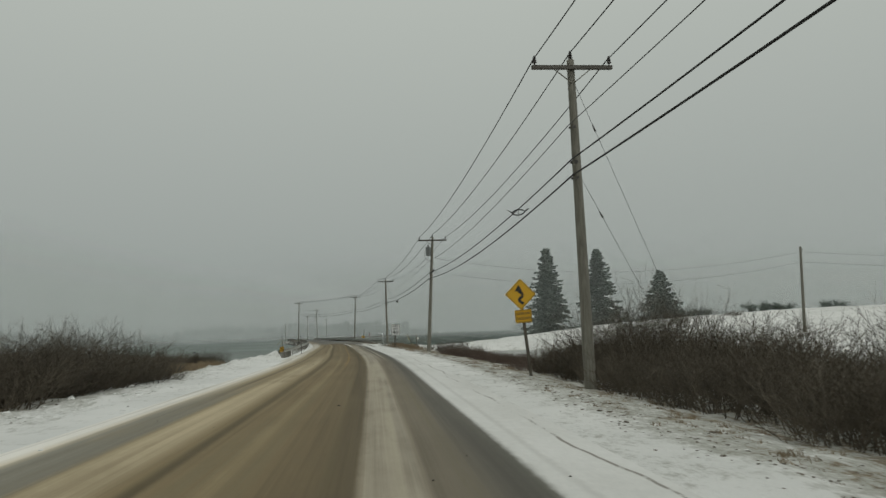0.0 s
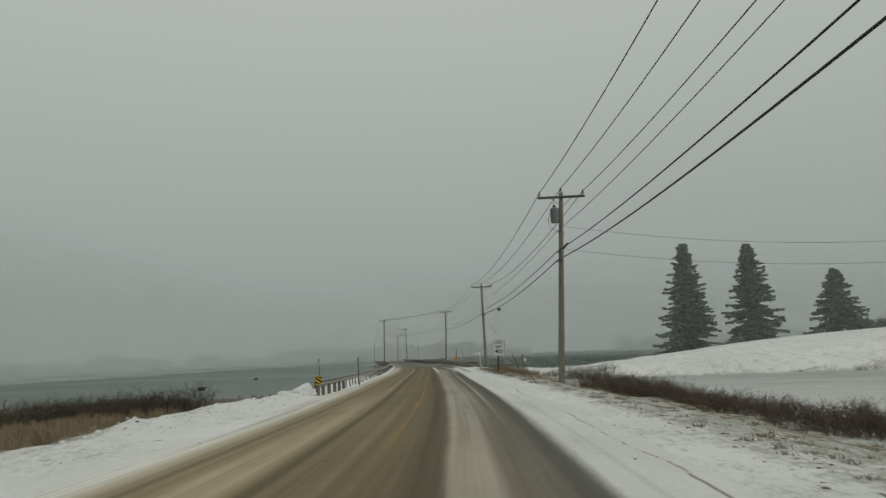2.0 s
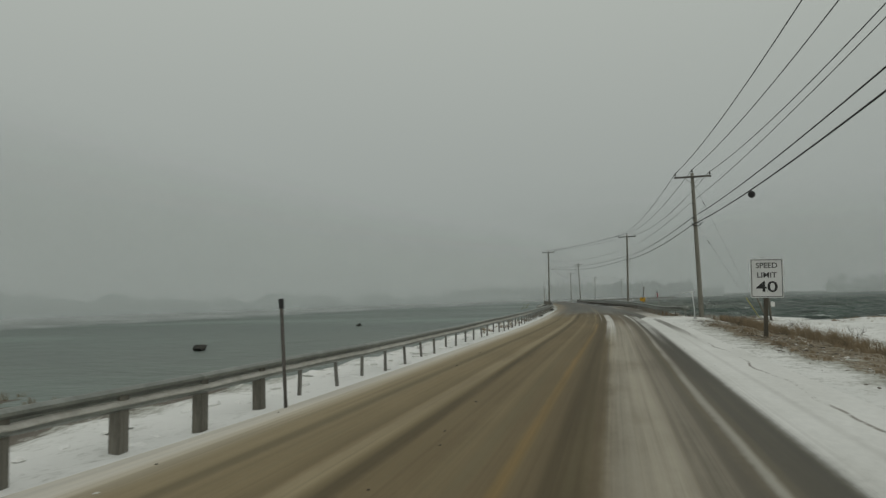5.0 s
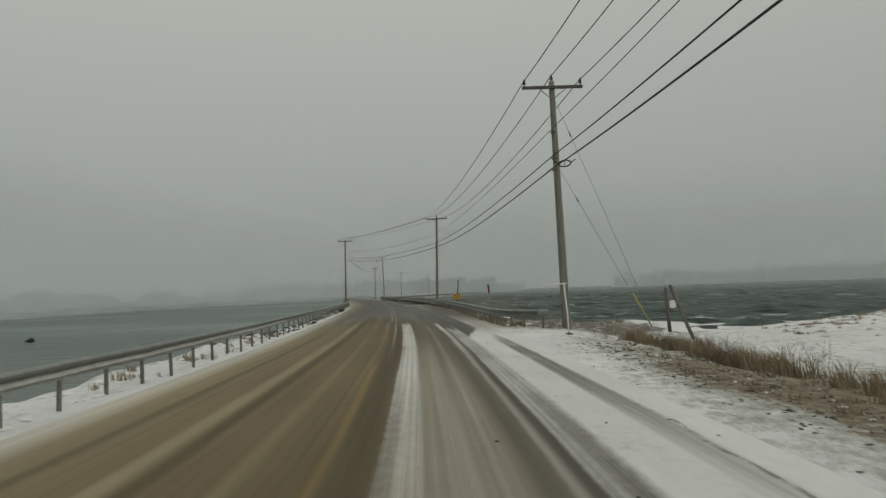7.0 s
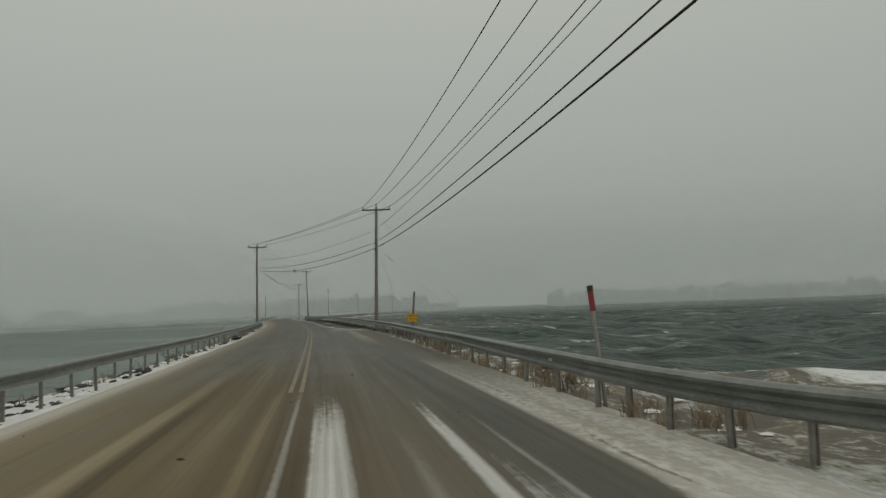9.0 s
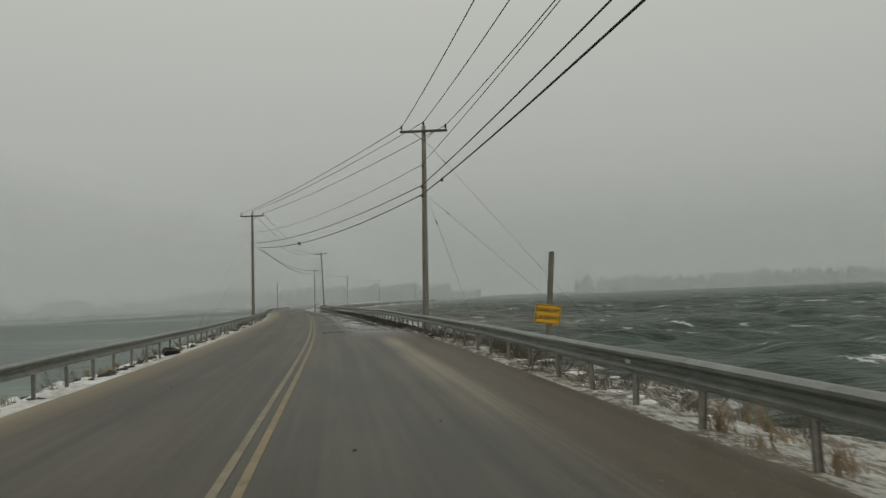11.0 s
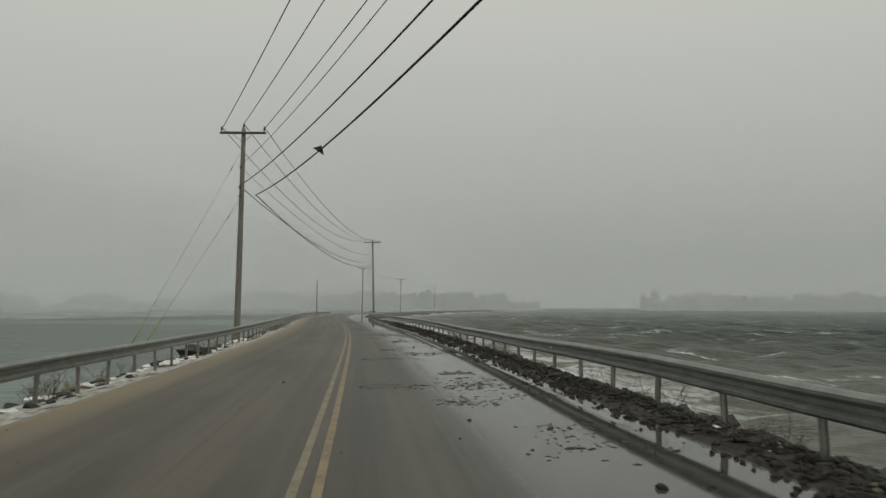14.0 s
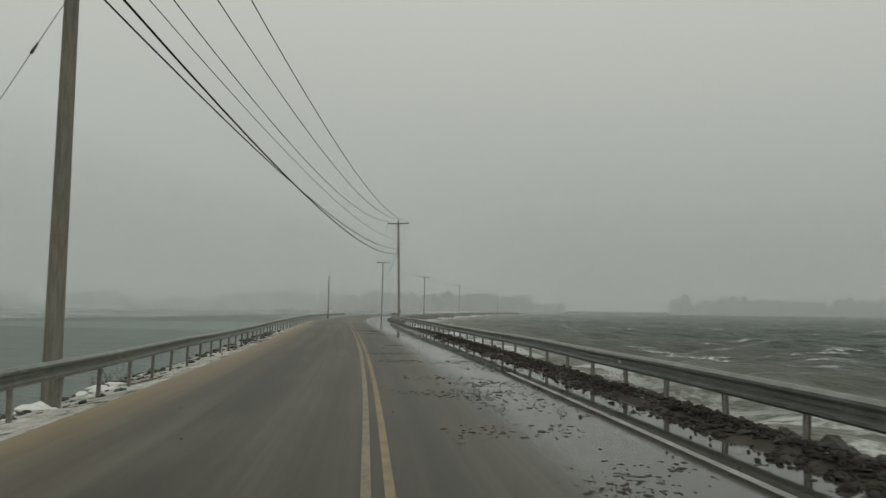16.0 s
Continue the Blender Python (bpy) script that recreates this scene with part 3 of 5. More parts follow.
def sea_cover(x, y, z):
    o = x - float(middle(min(max(y, -80), 700)))
    silt = math.exp(-max(0, o - 6) / (6 + 10 * smooth(170, 196, y))) * (0.35 + 0.65 * smooth(170, 192, y)) if o > 0 else 0.55 * math.exp(-max(0, -o - 8) / 20) * float(1 - smooth(110, 130, y))
    return silt, 1.0 if o < 0 else 0.0, 1.0 if o > 0 and y < 96 else 0.0


SEA_OFF = [-4500, -2000, -900, -450, -280] + steps((-200, -60, 10), (-60, -12, 3), (-12, 4, 8), (4, 40, 0.6), (40, 100, 2), (100, 240, 8)) + [320, 500, 900, 2000, 4500]
SEA_Y = [-4500, -1200, -300] + steps((-80, 100, 12), (100, 280, 0.8), (280, 360, 3), (360, 700, 20)) + [1000, 1800, 4800]
sheet("water", lambda y: [float(middle(min(max(y, -80), 700))) + o for o in SEA_OFF], SEA_Y, wave_z, SEA, sea_cover,
      label="grey-green wind-whipped sea with whitecaps", category="sea")


def ribbon(name, left, right, y0, y1, step, z, material, label, category):
    """A flat painted strip along the road between two offsets."""
    verts, faces = [], []
    ys = steps((y0, y1, step))
    for y in ys:
        x = middle(y)
        verts += [(x + left, y, 0.048 - 0.012 * abs(left) + z), (x + right, y, 0.048 - 0.012 * abs(right) + z)]
    faces = [(2 * n, 2 * n + 1, 2 * n + 3, 2 * n + 2) for n in range(len(ys) - 1)]
    mesh = bpy.data.meshes.new(name)
    mesh.from_pydata(verts, [], faces)
    mesh.materials.append(material)
    return tagged(new(name, mesh), label, category, kind="structure")


for left, right, paint in ((-0.08, 0.005, LINE_PALE), (0.115, 0.20, LINE_YELLOW)):
    ribbon("road_marking", left, right, 121, 330, 3, 0.004, paint, "worn yellow centre line painted on the road", "road marking")
for a, b, o in ((163, 175, 3.76), (180.5, 190, 3.82), (193.5, 194.5, 3.56), (197, 214, 3.40)):
    ribbon("road_marking", o, o + 0.11, a, b, 0.5, 0.004, LINE_PALE if a < 170 else LINE_WHITE, "worn white edge line painted on the road", "road marking")


# ---- mesh helpers ----
def part(name, bm, material, parent=None, label=""):
    """Links a bmesh as one mesh object, under a thing or a part."""
    mesh = bpy.data.meshes.new(name)
    bm.to_mesh(mesh)
    bm.free()
    mesh.materials.append(material)
    ob = new(name, mesh)
    ob.parent = parent
    if label:
        ob["label"] = label
    return ob


def thing(name, m, label, category, group=""):
    ob = tagged(new(name), label, category, group)
    ob.matrix_basis = m
    return ob


def tube(bm, points, radii, sides=6, cap=True):
    """A tapering tube through points."""
    rings = []
    for n, p in enumerate(points):
        p = Vector(p)
        way = Vector(points[min(n + 1, len(points) - 1)]) - Vector(points[max(n - 1, 0)])
        way = way.normalized() if way.length > 1e-9 else Vector((0, 0, 1))
        side = way.cross(Vector((0, 0, 1)) if abs(way.z) < 0.9 else Vector((1, 0, 0))).normalized()
        up = way.cross(side)
        r = radii[n] if isinstance(radii, (list, tuple)) else radii
        rings.append([bm.verts.new(p + r * (math.cos(2 * math.pi * k / sides) * side + math.sin(2 * math.pi * k / sides) * up)) for k in range(sides)])
    for a, b in zip(rings, rings[1:]):
        for k in range(sides):
            f = bm.faces.new((a[k], a[(k + 1) % sides], b[(k + 1) % sides], b[k]))
            f.smooth = sides > 4
    if cap:
        bm.faces.new(rings[0][::-1])
        bm.faces.new(rings[-1])
    return bm


def box(bm, size, m=None, bevel=0.0):
    made = bmesh.ops.create_cube(bm, size=1.0, matrix=(m or Matrix()) @ Matrix.Diagonal((*size, 1)))
    if bevel:
        edges = list({e for v in made["verts"] for e in v.link_edges})
        bmesh.ops.bevel(bm, geom=edges, offset=bevel, segments=2, affect="EDGES")
    return bm


def plate(bm, outline, thick):
    """A flat plate in the xz plane, facing -y."""
    front = [bm.verts.new((x, -thick / 2, z)) for x, z in outline]
    back = [bm.verts.new((x, thick / 2, z)) for x, z in outline]
    bm.faces.new(front)
    bm.faces.new(back[::-1])
    for n in range(len(outline)):
        k = (n + 1) % len(outline)
        bm.faces.new((front[k], front[n], back[n], back[k]))
    bmesh.ops.recalc_face_normals(bm, faces=bm.faces[:])
    return bm


def round_rect(w, h, r, n=5):
    pts = []
    for cx, cz, a0 in ((w / 2 - r, h / 2 - r, 0), (-w / 2 + r, h / 2 - r, 90), (-w / 2 + r, -h / 2 + r, 180), (w / 2 - r, -h / 2 + r, 270)):
        pts += [(cx + r * math.cos(radians(a0 + 90 * k / n)), cz + r * math.sin(radians(a0 + 90 * k / n))) for k in range(n + 1)]
    return pts


def frame_plate(bm, w, h, r, band, thick):
    """A thin painted border on a sign."""
    outer, inner = round_rect(w, h, r), round_rect(w - 2 * band, h - 2 * band, max(r - band, 0.005))
    vo = [bm.verts.new((x, 0, z)) for x, z in outer]
    vi = [bm.verts.new((x, 0, z)) for x, z in inner]
    for n in range(len(outer)):
        k = (n + 1) % len(outer)
        bm.faces.new((vo[n], vo[k], vi[k], vi[n]))
    bmesh.ops.solidify(bm, geom=bm.faces[:], thickness=thick)
    return bm


def lettering(text, size, material, parent, m, name="lettering", wide=1.0):
    """Words as a mesh in the xz plane, centred, facing -y."""
    curve = bpy.data.curves.new("words", "FONT")
    curve.body, curve.size, curve.align_x, curve.align_y, curve.extrude, curve.offset = text, size, "CENTER", "CENTER", 0.0015, size * 0.013
    temp = new("words", curve)
    mesh = bpy.data.meshes.new_from_object(temp.evaluated_get(bpy.context.evaluated_depsgraph_get()))
    bpy.data.objects.remove(temp)
    mesh.transform(m @ pose(0, 0, 0, 90) @ Matrix.Diagonal((wide, 1, 1, 1)))
    mesh.materials.clear()
    mesh.materials.append(material)
    ob = new(name, mesh)
    ob.parent = parent
    return ob


def lump(bm, size, at, seed, detail=1, squash=0.6):
    """An uneven stone or clod."""
    made = bmesh.ops.create_icosphere(bm, subdivisions=detail, radius=1.0)
    for v in made["verts"]:
        k = 0.75 + 0.5 * noise.noise(v.co * 1.3 + Vector((seed, seed * 0.7, 0)))
        v.co = Vector(at) + Vector((v.co.x * size * k, v.co.y * size * k * 1.1, v.co.z * size * squash * k))
    return bm


# ---- utility poles and their wires ----
def insulator(parent, x, z):
    bm = bmesh.new()
    tube(bm, [(x, 0, z), (x, 0, z + 0.10)], [0.02, 0.02], 6)
    for k in range(3):
        h = z + 0.08 + 0.07 * k
        tube(bm, [(x, 0, h), (x, 0, h + 0.03), (x, 0, h + 0.07)], [0.075 - 0.012 * k, 0.062 - 0.012 * k, 0.03], 10)
    return part("insulator", bm, PORCELAIN, parent, "dark ribbed porcelain insulator")


def utility_pole(foot, arm_at, turn, label, buried=1.2, radius=0.165):
    """A round wooden pole, leaning as given, with a crossarm, two braces and three insulators."""
    foot, arm_at = Vector(foot), Vector(arm_at)
    pole = thing("utility_pole", pose(*foot, 0, 0, turn), label, "utility pole", "utility poles beside the road")
    rel = Matrix.Rotation(-radians(turn), 3, "Z") @ (arm_at - foot)
    way = rel.normalized()
    bm = bmesh.new()
    n = 8
    pts = [way * (-buried + (rel.length + 0.28 + buried) * k / n) for k in range(n + 1)]
    tube(bm, pts, [radius * (1.08 - 0.42 * k / n) for k in range(n + 1)], 14)
    part("shaft", bm, POLE_WOOD, pole)
    bm = bmesh.new()
    box(bm, (2.44, 0.10, 0.12), Matrix.Translation(rel + Vector((0, -0.15, 0))), 0.008)
    part("crossarm", bm, ARM_WOOD, pole, "dark wooden crossarm")
    for s in (-1, 1):
        bm = bmesh.new()
        tube(bm, [rel + Vector((s * 0.55, -0.17, -0.06)), rel + Vector((s * 0.03, -0.16, -0.48))], 0.018, 6)
        part("brace", bm, STEEL_POST, pole)
    for x in (-1.13, 0.0, 1.13):
        ob = insulator(pole, 0.0, 0.0)
        ob.matrix_basis = Matrix.Translation(rel + Vector((x, -0.15 if x else 0, 0.06 if x else 0.27)))
    # brackets and clamps for the lower lines
    for drop, size in ((1.84, 0.05), (2.90, 0.07), (3.38, 0.07)):
        p = rel - way * drop
        bm = bmesh.new()
        box(bm, (0.10, 0.30, 0.09), Matrix.Translation(p + Vector((-0.04, 0, 0))), 0.01)
        tube(bm, [p + Vector((-0.12, 0, 0)), p + Vector((-0.12 - size, 0, 0.02))], size * 0.6, 8)
        part("bracket", bm, PORCELAIN, pole)
    return pole, way


# foot, middle of the crossarm, turn about z
POLES = [
    ((9.6, -22.0, -0.3), (9.7, -22.0, 9.3), 0, "weathered wooden utility pole behind the roadside hedge"),
    ((7.27, 20.7, -0.35), (7.32, 21.3, 9.22), 1, "weathered grey utility pole standing in bare roadside shrubs"),
    ((4.75, 62.95, -0.3), (5.35, 63.26, 9.44), 0, "weathered utility pole carrying a grey transformer can"),
    ((0.78, 113.3, -0.35), (0.67, 113.75, 9.53), 4, "leaning weathered utility pole at the guardrail's end"),
    ((-7.27, 169.5, -0.9), (-6.98, 169.80, 10.02), -2, "weathered utility pole behind the guardrail by the sea"),
    ((-25.13, 209.4, -0.6), (-24.87, 208.9, 10.70), 3, "weathered utility pole behind the landward guardrail"),
    ((-26.85, 276.8, -0.7), (-27.15, 276.8, 10.93), -4, "distant weathered utility pole beside the causeway"),
    ((-37.3, 335.0, -0.6), (-37.2, 335.0, 10.2), 0, "distant weathered utility pole beside the causeway"),
    ((-34.4, 395.0, -0.5), (-34.35, 395.0, 9.95), -8, "distant weathered utility pole beside the causeway"),
    ((-28.0, 477.0, -0.5), (-27.9, 477.0, 10.5), -10, "distant weathered utility pole beside the causeway"),
    ((-12.0, 560.0, -0.5), (-12.0, 560.0, 10.3), -14, "distant weathered utility pole beside the causeway"),
]
ways = []
for foot, arm, turn, label in POLES:
    pole, way = utility_pole(foot, arm, turn, label)
    ways.append(way)
    if "transformer" in label:
        # grey can on a bracket, with its bushing, lid and leads
        c = Vector((-0.40, -0.14, 0)) + Matrix.Rotation(-radians(turn), 3, "Z") @ (Vector(arm) - Vector(foot)) + Vector((0, 0, -1.35))
        bm = bmesh.new()
        tube(bm, [c + Vector((0, 0, z)) for z in (0, 0.05, 0.66, 0.70)], [0.20, 0.22, 0.22, 0.235], 20)
        can = part("transformer", bm, CAN, pole, "grey steel transformer can")
        bm = bmesh.new()
        tube(bm, [c + Vector((0, 0, z)) for z in (0.70, 0.74, 0.82)], [0.24, 0.225, 0.10], 20)
        part("lid", bm, CAN, can)
        bm = bmesh.new()
        tube(bm, [c + Vector((0, 0, 0.80)), c + Vector((0, 0, 0.86)), c + Vector((0, 0, 0.98))], [0.07, 0.09, 0.03], 10)
        part("bushing", bm, PORCELAIN, can)
        for z in (0.15, 0.55):
            bm = bmesh.new()
            box(bm, (0.24, 0.06, 0.05), Matrix.Translation(c + Vector((0.26, 0.08, z))), 0.005)
            part("mount", bm, STEEL_POST, can)
        bm = bmesh.new()
        loop = [c + Vector((-0.22 - 0.13 * math.sin(a), 0, 0.5 - 0.25 * a)) for a in (0, 0.8, 1.6, 2.4, 3.0)]
        tube(bm, loop + [c + Vector((0.1, 0, -0.45)), c + Vector((0.5, 0.05, -0.6))], 0.013, 5)
        tube(bm, [c + Vector((0, 0, 0.95)), c + Vector((0.02, 0, 1.4))], 0.008, 5)
        part("lead", bm, WIRE, can)


def spot(n, side, drop):
    """A point at the pole n: side to the right of it, drop below the crossarm."""
    arm, turn = Vector(POLES[n][1]), radians(POLES[n][2])
    return arm - ways[n] * drop + Vector((math.cos(turn), math.sin(turn), 0)) * side


def cable(a, b, sag, radius, material, label, category="cable", group="", sides=5, count=22):
    """A hanging line from a to b."""
    a, b = Vector(a), Vector(b)
    bm = bmesh.new()
    tube(bm, [a.lerp(b, k / count) - a - Vector((0, 0, sag * 4 * (k / count) * (1 - k / count))) for k in range(count + 1)], radius, sides)
    ob = part("overhead_cable", bm, material)
    ob.matrix_basis = Matrix.Translation(a)
    return tagged(ob, label, category, group)


LINES = [(-1.13, -0.30, 0.7, 0.018, WIRE, "bare power line strung between the crossarms"),
         (0.0, -0.52, 0.7, 0.018, WIRE, "bare power line strung between the pole tops"),
         (1.13, -0.30, 0.7, 0.018, WIRE, "bare power line strung between the crossarms"),
         (-0.16, 1.74, 0.5, 0.013, THIN_WIRE, "thin neutral wire strung between the poles"),
         (-0.14, 2.80, 0.5, 0.022, WIRE, "black telephone cable slung between the poles"),
         (-0.14, 3.28, 0.55, 0.027, WIRE, "thick black telephone cable slung between the poles")]
LOW_SIDE = {5: 0.75}
SLACK = (0.5, 1.0, 1.2, 1.2, 1.4, 2.8, 1.6, 1.4, 1.4, 1.4)


def line_sag(n, k):
    """How far the line k hangs through in the span after the pole n: the power lines are drawn tighter in two spans, the telephone lines in two others."""
    return LINES[k][2] * SLACK[n] * ({1: 0.8, 4: 0.35}.get(n, 1.0) if k < 3 else {2: 0.75, 3: 0.7}.get(n, 1.0))


for n in range(len(POLES) - 1):
    for k, (side, drop, sag, radius, material, label) in enumerate(LINES):
        s0, s1 = (LOW_SIDE.get(p, side) if k == 5 else side for p in (n, n + 1))
        cable(spot(n, s0, drop), spot(n + 1, s1, drop), line_sag(n, k), radius, material, label, "overhead wire", "wires along the road")


def guy(n, drop, anchor, label, guards=True):
    """A stay from a pole down to its anchor, with a yellow sleeve at the foot."""
    a, b = spot(n, 0.1, drop), Vector(anchor)
    stay = thing("guy_wire", Matrix.Translation(b), label, "guy wire")
    bm = bmesh.new()
    tube(bm, [Vector((0, 0, 0)), (a - b)], 0.007, 5)
    part("strand", bm, THIN_WIRE, stay)
    way = (a - b).normalized()
    bm = bmesh.new()
    tube(bm, [(a - b) - way * 1.6, (a - b) - way * 1.35], [0.03, 0.018], 8)
    part("strain_insulator", bm, PORCELAIN, stay)
    if guards:
        bm = bmesh.new()
        tube(bm, [Vector((0.02, 0, 0)), way * 1.7 + Vector((0.02, 0, 0))], [0.032, 0.03], 8)
        part("sleeve", bm, GUARD_YELLOW, stay, "yellow plastic guard sleeve")
    return stay


guy(1, 0.5, (13.0, 26.5, -0.4), "thin steel guy wire anchored behind the hedge", False)
guy(1, 3.35, (12.4, 26.2, -0.4), "thin steel guy wire anchored behind the hedge", False)
guy(3, 0.5, (4.8, 115.7, -0.4), "thin steel guy wire anchored on the bank", False)
guy(3, 3.3, (4.6, 115.6, -0.3), "steel guy wire with a yellow sleeve on the bank")
guy(4, 0.5, (2.9, 174.2, -1.2), "thin steel guy wire running down to the shallows", False)
guy(4, 3.3, (2.2, 173.5, -1.2), "thin steel guy wire running down to the shallows", False)
guy(4, 3.3, (-4.4, 171.0, -0.9), "thin steel guy wire close beside the pole", False)
guy(5, 0.6, (-31.0, 209.4, -0.9), "steel guy wire with a yellow sleeve beside the guardrail")
guy(5, 3.2, (-30.2, 209.2, -0.9), "steel guy wire with a yellow sleeve beside the guardrail")

# the side line across the field
for foot, top, label in (((37.75, 62.5, 0.3), (38.0, 62.5, 8.1), "plain wooden service pole in the snowy field"),
                         ((96.0, 58.0, 1.0), (96.1, 58.0, 9.3), "plain wooden service pole in the snowy field"),
                         ((-46.2, 328.4, -0.5), (-46.2, 328.4, 7.1), "short plain pole beside the far bend")):
    bm = bmesh.new()
    f, t = Vector(foot), Vector(top)
    tube(bm, [(t - f) * k / 5 - Vector((0, 0, 0.9 if k == 0 else 0)) for k in range(6)], [0.15 - 0.01 * k for k in range(6)], 12)
    pole = thing("service_pole", Matrix.Translation(f), label, "utility pole")
    part("shaft", bm, POLE_WOOD, pole)
    bm = bmesh.new()
    tube(bm, [t - f + Vector((0.1, 0, -0.25)), t - f + Vector((0.2, 0, -0.25)), t - f + Vector((0.26, 0, -0.2))], [0.03, 0.05, 0.03], 8)
    part("insulator", bm, PORCELAIN, pole)
for drop, low in ((1.55, 0.25), (2.75, 1.15)):
    cable(spot(2, 0.15, drop), (38.0, 62.5, 7.9 - low), 1.5, 0.009, THIN_WIRE, "thin service wire crossing the field", "overhead wire", "service wires")
    cable((38.0, 62.5, 7.9 - low), (96.1, 58.0, 9.0 - low), 1.6, 0.009, THIN_WIRE, "thin service wire crossing the field", "overhead wire", "service wires")


def on_line(n, k, y):
    """A point of the line k in the span after the pole n."""
    side, drop = LINES[k][:2]
    s0, s1 = (LOW_SIDE.get(p, side) if k == 5 else side for p in (n, n + 1))
    a, b = spot(n, s0, drop), spot(n + 1, s1, drop)
    f = (y - a.y) / (b.y - a.y)
    return a.lerp(b, f) - Vector((0, 0, line_sag(n, k) * 4 * f * (1 - f)))


def cable_loop(p, turn, w=0.62, h=0.30):
    """A snowshoe: spare cable wound round a flat frame on the line."""
    ob = thing("cable_loop", pose(*p, 0, 0, turn), "black spare-cable loop hanging on the telephone line", "cable loop")
    bm = bmesh.new()
    for r in (1.0, 0.88):
        pts = [(0.03 * math.sin(3 * a), r * w / 2 * math.cos(a), -0.12 + r * h / 2 * math.sin(a)) for a in (2 * math.pi * k / 18 for k in range(19))]
        tube(bm, pts, 0.017, 6)
    tube(bm, [(0, -w / 2, -0.1), (0, -w * 0.8, 0)], 0.02, 5)
    tube(bm, [(0, w / 2, -0.1), (0, w * 0.8, 0)], 0.02, 5)
    tube(bm, [(0, 0, -0.26), (0, 0, 0.02)], 0.012, 5)
    part("coil", bm, WIRE, ob)


def splice_case(p, way, length=0.55, radius=0.09):
    ob = thing("splice_case", Matrix.Translation(p), "black splice case hanging on the telephone cable", "splice case")
    bm = bmesh.new()
    w = Vector(way).normalized()
    tube(bm, [w * length * k for k in (-0.5, -0.42, 0.42, 0.5)], [radius * 0.5, radius, radius, radius * 0.5], 10)
    part("shell", bm, SIGN_BLACK, ob)
    bm = bmesh.new()
    tube(bm, [w * length * 0.3, w * length * 0.3 + Vector((0, 0, 0.14))], 0.02, 5)
    tube(bm, [w * length * -0.3, w * length * -0.3 + Vector((0, 0, 0.14))], 0.02, 5)
    part("hanger", bm, STEEL_POST, ob)


cable_loop(on_line(1, 4, 28.3), 60, 0.55, 0.22)
cable_loop(on_line(2, 5, 111.4), 70, 0.5, 0.24)
splice_case(on_line(2, 5, 93.5) - Vector((0, 0, 0.2)), (0.1, 1, 0.1), 0.34, 0.15)
splice_case(on_line(1, 4, 61.6) - Vector((-0.1, 0, -0.05)), (0.3, -1, 0.3), 0.75, 0.06)
splice_case(on_line(3, 5, 163.5) - Vector((0, 0, 0.05)), (-0.1, 1, 0.1), 0.3, 0.06)
tag = thing("cable_tag", Matrix.Translation(on_line(4, 5, 193.5)), "dark triangular marker clipped to the telephone cable", "cable marker")
bm = bmesh.new()
plate(bm, [(-0.24, 0.04), (0.02, 0.13), (0.11, -0.19)], 0.05)
part("vane", bm, SIGN_BLACK, tag)
bm = bmesh.new()
tube(bm, [(0, -0.2, 0), (0, 0.2, 0)], 0.05, 8)
part("clip", bm, SIGN_BLACK, tag)


# ---- guardrails ----
BEAM_PROFILE = ((0.0, 0.168), (-0.025, 0.162), (-0.083, 0.126), (-0.083, 0.090), (-0.005, 0.036), (-0.005, -0.012),
                (-0.083, -0.066), (-0.083, -0.102), (-0.025, -0.138), (0.0, -0.144))


def beam_mesh(length):
    """One length of W-beam rail along +y, its waves facing -x, with a slight lap."""
    prof = BEAM_PROFILE
    bm = bmesh.new()
    rows = [[bm.verts.new((x + 0.012 * k, y, z)) for x, z in prof] for k in (0, 1) for y in (0, length + 0.08)]
    for n in range(len(prof) - 1):
        bm.faces.new((rows[0][n], rows[0][n + 1], rows[1][n + 1], rows[1][n]))
        bm.faces.new((rows[2][n + 1], rows[2][n], rows[3][n], rows[3][n + 1]))
    for e in (0, len(prof) - 1):
        bm.faces.new((rows[0][e], rows[1][e], rows[3][e], rows[2][e]))
    bmesh.ops.recalc_face_normals(bm, faces=bm.faces[:])
    mesh = bpy.data.meshes.new("beam")
    bm.to_mesh(mesh)
    bm.free()
    mesh.materials.append(STEEL)
    return mesh


def bent_beam(at, y0, y1, home):
    """A beam bent to a curve, from y0 to y1."""
    bm, rows, count = bmesh.new(), [], 26
    for n in range(count + 1):
        y = y0 + (y1 - y0) * n / count
        along = (at(y + 0.1) - at(y - 0.1)).normalized()
        across = along.cross(Vector((0, 0, 1))).normalized()
        rows.append([[bm.verts.new(home @ (at(y) + across * (x + k) + Vector((0, 0, z)))) for x, z in BEAM_PROFILE] for k in (0, 0.012)])
    for a, b in zip(rows, rows[1:]):
        for k in range(len(BEAM_PROFILE) - 1):
            bm.faces.new((a[0][k], a[0][k + 1], b[0][k + 1], b[0][k]))
            bm.faces.new((a[1][k + 1], a[1][k], b[1][k], b[1][k + 1]))
        for k in (0, -1):
            bm.faces.new((a[0][k], b[0][k], b[1][k], a[1][k]))
    bmesh.ops.recalc_face_normals(bm, faces=bm.faces[:])
    return bm


def post_mesh():
    """An I-section steel post with its block."""
    bm = bmesh.new()
    for s in (-0.032, 0.032):
        box(bm, (0.008, 0.054, 1.35), Matrix.Translation((s, 0, -0.675 + 0.13)))
    box(bm, (0.064, 0.008, 1.35), Matrix.Translation((0, 0, -0.675 + 0.13)))
    mesh = bpy.data.meshes.new("post")
    bm.to_mesh(mesh)
    bm.free()
    mesh.materials.append(STEEL_POST)
    return mesh


